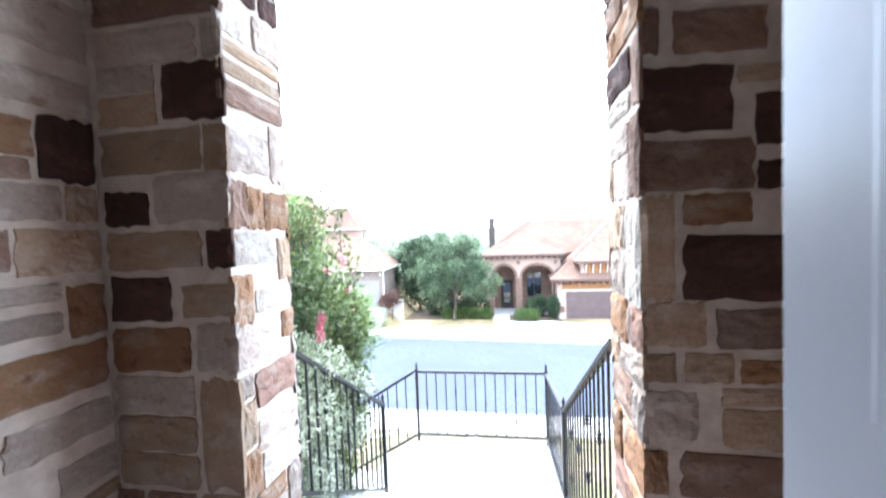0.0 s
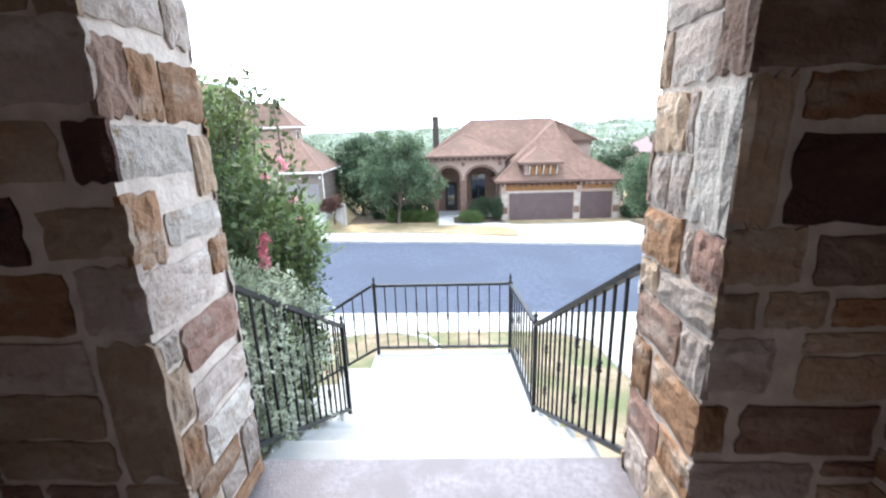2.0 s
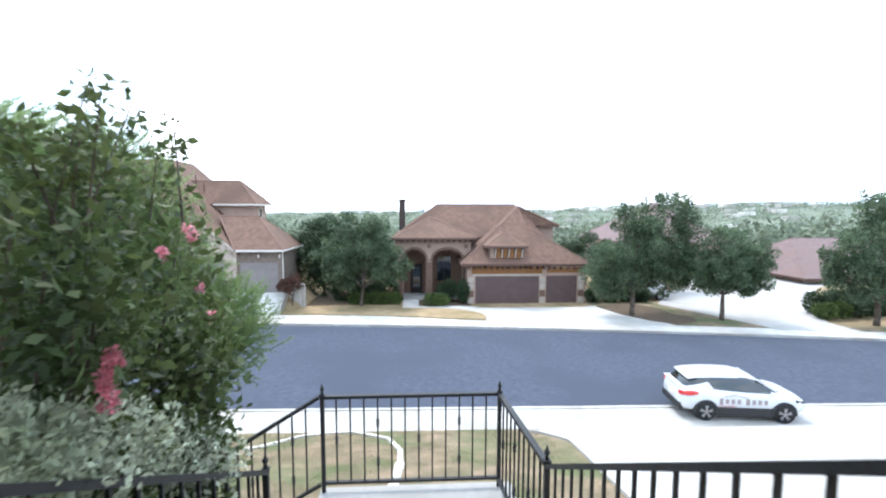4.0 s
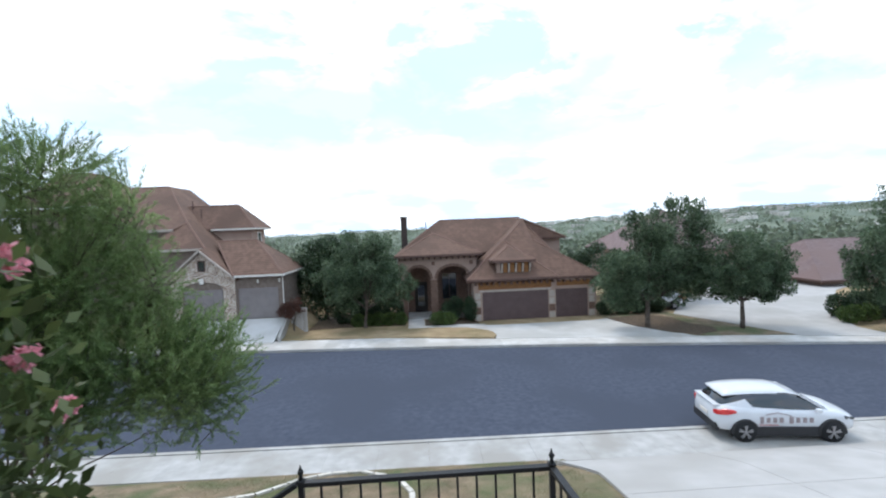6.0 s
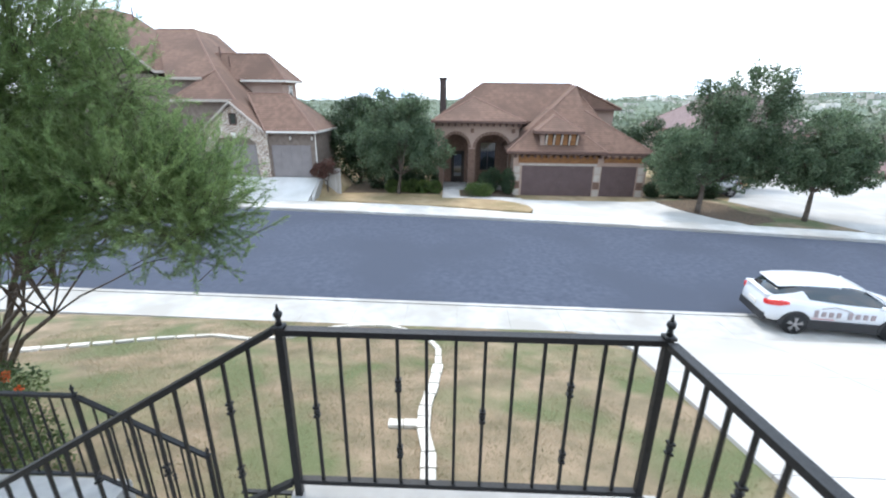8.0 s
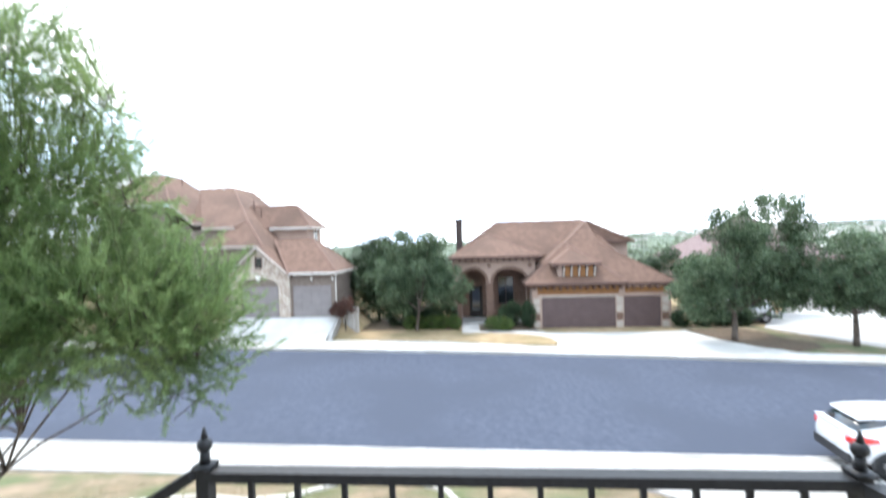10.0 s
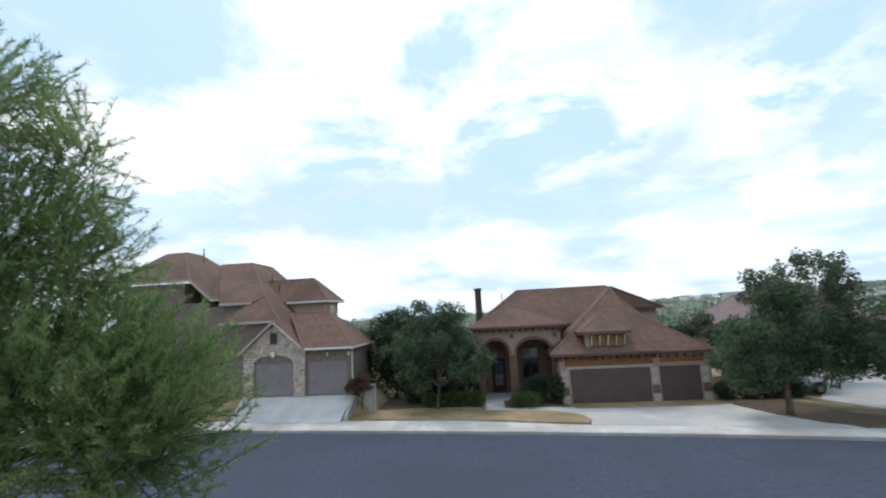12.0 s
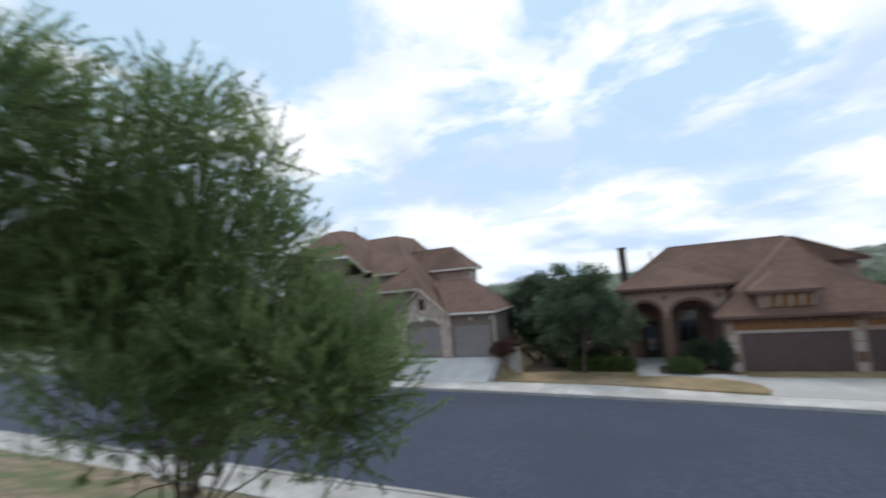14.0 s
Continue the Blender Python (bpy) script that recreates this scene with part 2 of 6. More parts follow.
M_LAWN = mat("lawn_grass", (0.15, 0.122, 0.072), (0.30, 0.222, 0.147), 0.95, 1.7, 10, 0.8, 90, (0.115, 0.13, 0.056), 0.6)
M_DRY = mat("dry_grass", (0.29, 0.205, 0.115), (0.40, 0.30, 0.175), 0.95, 1.6, 10, 0.8, 60, (0.24, 0.185, 0.095), 0.5)
M_LAND = mat("far_country", (0.075, 0.105, 0.065), (0.19, 0.21, 0.15), 0.95, 0.022, 10, 0, 1, (0.13, 0.16, 0.12), 0.006)
M_STUCCO = mat("tan_stucco", (0.30, 0.215, 0.175), (0.36, 0.265, 0.215), 0.95, 1.2, 6, 0.25, 30)
M_BRICKWALL = mat("grey_brown_brick", (0.145, 0.112, 0.092), (0.21, 0.168, 0.138), 0.95, 4, 8, 0.4, 20)
M_ARCH = mat("brown_arch_brick", (0.12, 0.075, 0.055), (0.19, 0.12, 0.09), 0.9, 8, 5, 0.4, 30)
M_ROOF = shingle_mat("brown_shingles", (0.130, 0.077, 0.055), (0.182, 0.107, 0.077), (0.115, 0.069, 0.050))
# caps paler than the roof: light caught along the hips, put into the colour
M_RIDGE = mat("highlit_ridge_shingles", (0.165, 0.098, 0.074), (0.215, 0.13, 0.10), 0.9, 6, 6, 0.2, 40)
M_CHIMNEY = mat("dark_chimney_brick", (0.045, 0.034, 0.03), (0.075, 0.056, 0.05), 0.9, 8, 5, 0.4, 30)
M_ROOF2 = shingle_mat("mauve_shingles", (0.16, 0.11, 0.11), (0.22, 0.16, 0.15), (0.19, 0.13, 0.12))
M_FASCIA = mat("dark_fascia", (0.09, 0.05, 0.04), (0.12, 0.07, 0.055), 0.7, 4)
M_BOARD = mat("weathered_cream_trim", (0.36, 0.31, 0.265), (0.44, 0.385, 0.33), 0.8, 4)
M_TRIM = mat("pale_trim", (0.62, 0.58, 0.52), (0.70, 0.66, 0.60), 0.7, 4)
M_WOOD = mat("orange_cedar", (0.17, 0.075, 0.025), (0.27, 0.125, 0.04), 0.7, 3, 6, 0.2, 20, stretch=(1, 1, 5))
M_GDOOR = mat("brown_garage_door", (0.085, 0.056, 0.054), (0.105, 0.07, 0.067), 0.6, 2, 4, 0.1, 40)
M_GDOOR2 = mat("grey_garage_door", (0.20, 0.175, 0.168), (0.235, 0.208, 0.2), 0.6, 2, 4, 0.1, 40)
M_DARK = mat("dark_interior", (0.02, 0.016, 0.014), (0.03, 0.025, 0.02), 0.8, 3)
M_GLASS = glass_mat("dark_window_glass", (0.02, 0.025, 0.03))
# tan for unseen walls, set low to cut the fill reaching the porch
M_HALL = mat("low_bounce_hall_paint", (0.22, 0.18, 0.145), (0.26, 0.215, 0.175), 0.8, 2, 4)
# unseen boards, made this dark to lower the bounced light
M_CEIL = mat("low_bounce_ceiling_boards", (0.07, 0.045, 0.03), (0.12, 0.08, 0.055), 0.7, 5, 6, 0.2, 30, stretch=(6, 0.4, 1))
M_DOORWHITE = mat("white_painted_door", (0.36, 0.37, 0.41), (0.41, 0.42, 0.46), 0.35, 3, 3, 0.03, 20)
M_BARK = mat("bark", (0.055, 0.042, 0.033), (0.12, 0.095, 0.075), 0.95, 9, 6, 0.8, 30, stretch=(1, 1, 0.25))
M_LEAF_OAK = leaf_mat("oak_leaves", (0.06, 0.096, 0.05), (0.155, 0.205, 0.115), 0.45)
M_LEAF_DARK = leaf_mat("dark_leaves", (0.032, 0.056, 0.028), (0.07, 0.105, 0.05))
M_LEAF_MYRTLE = leaf_mat("myrtle_leaves", (0.04, 0.068, 0.022), (0.135, 0.165, 0.058))
M_LEAF_FEATHER = leaf_mat("feathery_leaves", (0.110, 0.178, 0.065), (0.27, 0.352, 0.145), 0.6)
M_LEAF_PALE = leaf_mat("variegated_leaves", (0.27, 0.33, 0.20), (0.70, 0.72, 0.60), 0.4, 0.5)
M_LEAF_HEDGE = leaf_mat("hedge_leaves", (0.05, 0.085, 0.022), (0.12, 0.17, 0.045))
M_PINK = leaf_mat("pink_petals", (0.70, 0.25, 0.32), (0.80, 0.42, 0.48), 0.3, 0.2)
M_ORANGE = leaf_mat("orange_petals", (0.65, 0.10, 0.03), (0.75, 0.18, 0.05), 0.3, 0.2)
M_CARPAINT = mat("white_car_paint", (0.62, 0.63, 0.65), (0.66, 0.67, 0.69), 0.18, 2, spec=0.6)
M_BLACKPLASTIC = mat("black_plastic", (0.02, 0.02, 0.022), (0.035, 0.035, 0.037), 0.55, 30)
M_TYRE = mat("tyre_rubber", (0.012, 0.012, 0.013), (0.025, 0.025, 0.026), 0.85, 40, 4, 0.3, 90)
M_RIM = mat("grey_alloy", (0.35, 0.35, 0.37), (0.5, 0.5, 0.52), 0.3, 10, metal=0.9)
M_RED = mat("red_lamp", (0.50, 0.02, 0.02), (0.60, 0.04, 0.035), 0.2, 8, spec=0.7)
M_LETTER_DARK = mat("dark_lettering", (0.26, 0.21, 0.215), (0.33, 0.27, 0.27), 0.4, 8)
M_LETTER_RED = mat("red_lettering", (0.40, 0.06, 0.06), (0.48, 0.09, 0.08), 0.4, 8)
M_EDGE = mat("edging_stone", (0.50, 0.46, 0.40), (0.64, 0.60, 0.54), 0.9, 14, 6, 0.4, 60, rnd=0.18)
M_MULCH = mat("mulch", (0.075, 0.052, 0.034), (0.14, 0.10, 0.064), 0.95, 7, 8, 0.9, 40)
M_STAINWOOD = mat("grey_fence_wood", (0.30, 0.28, 0.25), (0.42, 0.39, 0.36), 0.9, 4, 6, 0.3, 30, stretch=(1, 1, 0.2), rnd=0.15)


# ---- builders ----
def mesh_of(bm, name, material, smooth=False):
    me = bpy.data.meshes.new(name)
    bm.normal_update()
    bm.to_mesh(me)
    bm.free()
    me.materials.append(material)
    if smooth:
        me.polygons.foreach_set("use_smooth", [True] * len(me.polygons))
    return me


def part(name, bm, material, parent, label="", smooth=False):
    ob = new(name, mesh_of(bm, name, material, smooth))
    ob.parent = parent
    if label:
        ob["label"] = label
    return ob


def single(name, bm, material, label, category, kind="", group="", smooth=False):
    return tagged(new(name, mesh_of(bm, name, material, smooth)), label, category, group, kind)


def thing(name, label, category, at=(0, 0, 0), kind="", group="", turn=0):
    e = new(name)
    e.empty_display_size = 0.2
    e.matrix_basis = pose(*at, 0, 0, turn)
    return tagged(e, label, category, group, kind)


def box(bm, x0, x1, y0, y1, z0, z1, bevel=0.0):
    r = bmesh.ops.create_cube(bm, size=1)
    for v in r["verts"]:
        v.co = ((x0 + x1) / 2 + v.co.x * (x1 - x0), (y0 + y1) / 2 + v.co.y * (y1 - y0), (z0 + z1) / 2 + v.co.z * (z1 - z0))
    if bevel:
        edges = list({e for v in r["verts"] for e in v.link_edges})
        bmesh.ops.bevel(bm, geom=edges, offset=bevel, segments=2, affect="EDGES", profile=0.6)
    return bm


def B(*a, bevel=0.0):
    return box(bmesh.new(), *a, bevel=bevel)


def rod(bm, p, q, r0, r1=None, seg=8, caps=True):
    p, q = Vector(p), Vector(q)
    r1 = r0 if r1 is None else r1
    d = (q - p).normalized()
    u = d.orthogonal().normalized()
    v = d.cross(u)
    rings = []
    for c, r in ((p, r0), (q, r1)):
        rings.append([bm.verts.new(c + (u * math.cos(2 * math.pi * i / seg) + v * math.sin(2 * math.pi * i / seg)) * r) for i in range(seg)])
    for i in range(seg):
        bm.faces.new((rings[0][i], rings[0][(i + 1) % seg], rings[1][(i + 1) % seg], rings[1][i]))
    if caps:
        bm.faces.new(rings[0][::-1])
        bm.faces.new(rings[1])
    return bm


def bar(bm, p, q, w, h):
    """A square bar from p to q, w wide across and h deep upright."""
    p, q = Vector(p), Vector(q)
    d = (q - p).normalized()
    side = d.cross(Vector((0, 0, 1)))
    side = side.normalized() if side.length > 1e-4 else Vector((1, 0, 0))
    up = side.cross(d)
    rings = [[bm.verts.new(c + side * a * w / 2 + up * b * h / 2) for a, b in ((-1, -1), (1, -1), (1, 1), (-1, 1))] for c in (p, q)]
    for i in range(4):
        bm.faces.new((rings[0][i], rings[0][(i + 1) % 4], rings[1][(i + 1) % 4], rings[1][i]))
    bm.faces.new(rings[0][::-1])
    bm.faces.new(rings[1])
    return bm


def solid(bm, pts, down):
    """A slab under the outline pts (x, y, z of the top), its underside lower by down."""
    top = [bm.verts.new(p) for p in pts]
    low = [bm.verts.new((p[0], p[1], p[2] - down)) for p in pts]
    bm.faces.new(top)
    bm.faces.new(low[::-1])
    n = len(pts)
    for i in range(n):
        bm.faces.new((top[i], low[i], low[(i + 1) % n], top[(i + 1) % n]))
    bmesh.ops.recalc_face_normals(bm, faces=bm.faces[:])
    return bm


# ---- ground ----
def near_edge(x):
    x = max(-60, min(60, x))
    return 10.8 - 0.03 * x


def far_edge(x):
    c = max(-18, min(28, x))
    return 22.42 - 0.118 * c - 0.0016 * c * c + (-0.06 if x < -18 else -0.21) * (x - c)


def road_z(x, y):
    n, f = near_edge(x), far_edge(x)
    k = (y - n) / (f - n)
    return -4.5 - 0.3 * k + 0.10 * 4 * k * (1 - k) * 0.6


def smooth(a, b, v):
    k = max(0.0, min(1.0, (v - a) / (b - a)))
    return k * k * (3 - 2 * k)


def land(x, y):
    """Height of the bare ground."""
    n, f = near_edge(x), far_edge(x)
    if y < n - 1.5:
        return -4.35 + 0.262 * (n - 1.5 - max(y, -4.0)) - 0.02
    if y < f + 2.0:
        return min(-4.35, road_z(x, max(n, min(f, y))) + 0.15) - 0.22
    z = -4.66
    # the lot with the stone gabled garages lies higher
    z += 1.12 * smooth(-8.0, -9.2, x) * smooth(f + 2.6, f + 4.4, y)
    r = math.hypot(x, y)
    z -= 24 * smooth(48, 260, y) + 26 * smooth(400, 1200, r)
    z += smooth(700, 2400, r) * (52 + 10 * math.sin(x * 0.0021 + 1.0)) * (0.75 + 1.15 * smooth(0.15, 0.7, x / max(r, 1)))
    z += smooth(90, 500, r) * 5 * noise.noise((x * 0.006, y * 0.006, 0.3))
    return z


bm = bmesh.new()
xs = [-3500, -2600, -1900, -1300, -900, -600, -400, -260, -170, -110, -70, -45] + [-32 + 0.8 * i for i in range(91)] + [45, 60, 85, 120, 170, 240, 340, 480, 700, 1000, 1400, 1900, 2600, 3500]
ys = [-300, -120, -50, -25, -12, -6] + [-4 + 0.6 * i for i in range(64)] + [36, 39, 43, 48, 56, 68, 84, 104, 130, 170, 220, 290, 380, 500, 660, 860, 1100, 1400, 1800, 2300, 2900, 3600]
grid = [[bm.verts.new((x, y, land(x, y))) for x in xs] for y in ys]
for j in range(len(ys) - 1):
    for i in range(len(xs) - 1):
        f = bm.faces.new((grid[j][i], grid[j][i + 1], grid[j + 1][i + 1], grid[j + 1][i]))
        f.material_index = 2 if (ys[j] > 44 or abs(xs[i]) > 60) else (1 if ys[j] > 20 else 0)
ground = single("ground", bm, M_LAWN, "sloping lawn and dry grass running out to far hills", "ground", "structure", smooth=True)
ground.data.materials.append(M_DRY)
ground.data.materials.append(M_LAND)


def strip(bm, x0, x1, step, lo, hi, z, rows=2):
    """A sheet between the lines lo(x) and hi(x) with heights z(x, y)."""
    n = int(round((x1 - x0) / step))
    cols = []
    for i in range(n + 1):
        x = x0 + (x1 - x0) * i / n
        a, b = lo(x), hi(x)
        cols.append([bm.verts.new((x, a + (b - a) * j / rows, z(x, a + (b - a) * j / rows))) for j in range(rows + 1)])
    for i in range(n):
        for j in range(rows):
            bm.faces.new((cols[i][j], cols[i + 1][j], cols[i + 1][j + 1], cols[i][j + 1]))
    return bm


single("road", strip(bmesh.new(), -90, 90, 1.0, near_edge, far_edge, road_z, 8), M_ROAD, "blue-grey asphalt street between concrete kerbs", "road", "structure", smooth=True)

# pavements, cast in slabs 1.5 m long, each with its joint
PAV_N = thing("pavement", "pale concrete pavement with joints along the near kerb", "pavement", kind="structure")
PAV_F = thing("pavement", "pale concrete pavement along the far kerb", "pavement", kind="structure")


def slab_run(parent, x0, x1, length, lo, hi, z, material, name="slab"):
    x = x0
    while x < x1 - 0.1:
        a, b = x + 0.0025, min(x + length, x1) - 0.0025
        bm = bmesh.new()
        solid(bm, [(a, lo(a), z(a, lo(a))), (b, lo(b), z(b, lo(b))), (b, hi(b), z(b, hi(b))), (a, hi(a), z(a, hi(a)))], 0.25)
        part(name, bm, material, parent)
        x += length


far_width = lambda x: 2.1 - 0.65 * smooth(-3.0, 4.5, x)
pn = lambda x, y: -4.36 - 0.02 * (y - near_edge(x) + 1.5)
pf = lambda x, y: -4.66 + 0.01 * (y - far_edge(x))
slab_run(PAV_N, -33, 33, 1.5, lambda x: near_edge(x) - 1.62, lambda x: near_edge(x) - 0.17, pn, M_WALK)
slab_run(PAV_F, -33, 33, 1.5, lambda x: far_edge(x) + 0.17, lambda x: far_edge(x) + far_width(x), pf, M_LIT_WALK)
slab_run(PAV_N, -33, 33, 3.0, lambda x: near_edge(x) - 0.155, lambda x: near_edge(x), lambda x, y: -4.36, M_WALK, "kerb")
slab_run(PAV_F, -33, 33, 3.0, lambda x: far_edge(x), lambda x: far_edge(x) + 0.155, lambda x, y: -4.655, M_WALK, "kerb")


# the drive beside the stairs, in cast bays
near_drive = thing("driveway", "wide pale concrete driveway sloping down to the street", "driveway", kind="structure")
drive_left = lambda y: 3.75 + 0.065 * (y - 2.0) - 0.9 * smooth(7.6, 9.2, y)
bays = [-4.0, -0.6, 2.8, 6.2, 9.25]
for a, b in zip(bays, bays[1:]):
    for k in range(3):
        bm = bmesh.new()
        rows = [a + 0.008 + (b - a - 0.016) * i / 6 for i in range(7)]
        lo = lambda y: drive_left(y) + (15.2 - drive_left(y)) * k / 3 + (0.008 if k else 0)
        hi = lambda y: drive_left(y) + (15.2 - drive_left(y)) * (k + 1) / 3 - 0.008
        vs = {}
        for j in range(7):
            for i, xx in enumerate((lo(rows[j]), (lo(rows[j]) + hi(rows[j])) / 2, hi(rows[j]))):
                vs[i, j] = bm.verts.new((xx, rows[j], land(xx, rows[j]) + 0.07))
        for j in range(6):
            for i in range(2):
                bm.faces.new((vs[i, j], vs[i + 1, j], vs[i + 1, j + 1], vs[i, j + 1]))
        r = bmesh.ops.extrude_face_region(bm, geom=bm.faces[:])
        bmesh.ops.translate(bm, vec=(0, 0, -0.2), verts=[g for g in r["geom"] if isinstance(g, bmesh.types.BMVert)])
        bmesh.ops.recalc_face_normals(bm, faces=bm.faces[:])
        part("slab", bm, M_DRIVE, near_drive)

bm = bmesh.new()
solid(bm, [(4.35, 23.3, -4.63), (9.5, 22.55, -4.63), (15.6, 21.6, -4.63), (14.5, 23.6, -4.63), (13.7, 25.6, -4.63), (12.3, 28.42, -4.67), (4.1, 28.42, -4.67)], 0.2)
single("driveway", bm, M_LIT_DRIVE, "pale concrete driveway in front of the brown garage doors", "driveway", "structure")
bm = bmesh.new()
verge_front = lambda x: far_edge(x) + far_width(x) + 0.02
verge = [(x, verge_front(x)) for x in (-9.2, -7.5, -6.0, -4.5, -3.0, -1.5, 0.0, 1.2, 2.4, 3.4, 4.2)] + [(4.45, 24.0), (4.3, 24.9), (3.7, 25.6), (2.9, 26.2), (1.5, 26.6), (0.1, 26.73), (-1.1, 26.73), (-1.32, 27.7), (-5.5, 27.95), (-8.9, 27.5), (-9.2, 26.6)]
solid(bm, [(x, y, -4.55) for x, y in verge], 0.25)
single("grass_verge", bm, M_DRY, "raised verge of dry golden grass behind the pavement", "lawn", "structure")
bm = bmesh.new()
solid(bm, [(-1.08, 26.75, -4.61), (0.10, 26.75, -4.61), (0.02, 29.9, -4.57), (-1.12, 29.9, -4.57)], 0.2)
single("garden_path", bm, M_LIT_WALK, "straight concrete path to the arched porch", "path", "structure")
bm = bmesh.new()
solid(bm, [(0.11, 26.85, -4.608), (1.6, 26.7, -4.608), (3.1, 26.35, -4.608), (3.9, 25.6, -4.608), (4.19, 25.4, -4.62), (4.19, 27.3, -4.62), (3.2, 27.45, -4.608), (0.09, 27.6, -4.608)], 0.2)
single("garden_path", bm, M_LIT_WALK, "curved concrete path from the driveway to the porch", "path", "structure")
bm = bmesh.new()
solid(bm, [(-16.8, 25.8, -4.62), (-9.5, 25.2, -4.62), (-9.35, 27.4, -3.5), (-16.8, 27.4, -3.5)], 0.25)
single("driveway", bm, M_LIT_DRIVE, "pale concrete driveway rising to the grey garage doors", "driveway", "structure")
bm = bmesh.new()
solid(bm, [(21.0, 20.5, -4.62), (25.5, 19.4, -4.62), (25.4, 21.6, -4.61), (27.5, 25.2, -4.61), (36, 33.5, -4.61), (48, 40, -4.61), (30, 42, -4.61), (18.6, 28.6, -4.61), (17.8, 27.5, -4.61), (19.6, 23.6, -4.61)], 0.2)
single("driveway", bm, M_DRIVE, "broad pale driveway of the neighbouring lot", "driveway", "structure")
bm = bmesh.new()
solid(bm, [(12.6, 28.3, -4.628), (14.0, 25.2, -4.628), (15.4, 22.0, -4.628), (16.5, 21.5, -4.628), (20.9, 20.75, -4.628), (21.2, 20.85, -4.628), (19.7, 23.4, -4.628), (17.9, 27.2, -4.628), (17.0, 29.0, -4.628), (12.6, 29.2, -4.628)], 0.15)
single("grass_strip", bm, M_LAWN, "worn olive green grass strip between two driveways", "lawn", "structure")
for outline, label in (
    ([(12.9, 27.0), (13.6, 24.4), (14.7, 22.6), (15.9, 21.75), (17.5, 22.4), (17.8, 23.4), (17.0, 24.6), (17.0, 26.4), (15.5, 27.8)], "brown mulch under the roadside trees"),
    # reaches back under the crowns, where mulch brown also stands in for tree shade
    ([(-8.9, 27.6), (-5.5, 28.0), (-1.3, 27.8), (-1.3, 29.85), (-1.9, 33.5), (-9.3, 33.5)], "brown ground under the garden trees, mulch and painted tree shade"),
    ([(0.12, 27.65), (3.9, 27.5), (3.64, 29.7), (0.12, 29.7)], "dark mulch bed in front of the porch"),
):
    bm = bmesh.new()
    solid(bm, [(x, y, -4.612) for x, y in outline], 0.15)
    single("mulch_bed", bm, M_MULCH, label, "flower bed", "structure")

# ---- porch, stairs and rails ----
PORCH_Z, RISE, RUN = 1.03, 0.206, 0.35
XL, XR = -0.66, 0.80
YF, YB = -2.77, -3.19
single("porch_floor", B(-1.5, 1.6, -4.368, -2.72, 0.75, PORCH_Z), M_SLAB, "stained brown-grey concrete porch floor, worn and mottled", "floor", "structure")
single("hall_floor", B(-2.2, 2.2, -7.5, -4.37, 0.70, PORCH_Z - 0.004), M_SLAB, "dark stained concrete floor of the entrance hall", "floor", "structure")
stairs = thing("staircase", "pale concrete steps from the porch to the landing", "stairs", (0.0, 0, 0), "structure")
for i in range(1, 5):
    z = PORCH_Z - RISE * i
    y0, y1 = -2.72 + RUN * (i - 1), -2.72 + RUN * i + 0.02
    part("step", B(-0.80, 0.82, y0, y1, z - 0.9, z, bevel=0.012), M_STEP, stairs)
part("landing", B(-0.74, 0.82, -2.72 + RUN * 4 + 0.022, 0.06, -1.4, 0.0, bevel=0.012), M_STEP, stairs)
lower = thing("staircase", "pale concrete steps turning down from the landing to the lawn", "stairs", (0, 0, 0), "structure")
for i in range(1, 7):
    x1 = -0.742 - RUN * (i - 1)
    part("step", B(x1 - RUN - 0.02, x1, -1.15, 0.06, -RISE * i - 1.0, -RISE * i, bevel=0.012), M_STEP, lower)
XB = -0.742 - RUN * 6 - 0.02
part("landing", B(XB - 1.2, XB, -1.15, 1.45, -2.9, -1.58, bevel=0.012), M_STEP, lower)
for i in range(1, 6):
    x0 = XB + 0.002 + RUN * (i - 1)
    part("step", B(x0, x0 + RUN + 0.02, 0.13, 1.42, -1.58 - RISE * i - 0.9, -1.58 - RISE * i, bevel=0.012), M_STEP, lower)


def finial(parent, x, y, z):
    bm = bmesh.new()
    box(bm, x - 0.020, x + 0.020, y - 0.020, y + 0.020, z, z + 0.012)
    rod(bm, (x, y, z + 0.012), (x, y, z + 0.04), 0.012, 0.01)
    r = bmesh.ops.create_uvsphere(bm, u_segments=10, v_segments=8, radius=0.017)
    bmesh.ops.translate(bm, vec=(x, y, z + 0.055), verts=r["verts"])
    rod(bm, (x, y, z + 0.07), (x, y, z + 0.095), 0.008, 0.003)
    return part("finial", bm, M_IRON, parent, smooth=True)


def knuckle(bm, p):
    r = bmesh.ops.create_uvsphere(bm, u_segments=8, v_segments=6, radius=0.0135)
    bmesh.ops.translate(bm, vec=p, verts=r["verts"])
    for dz in (-0.022, 0.022):
        box(bm, p[0] - 0.012, p[0] + 0.012, p[1] - 0.012, p[1] + 0.012, p[2] + dz - 0.005, p[2] + dz + 0.005)


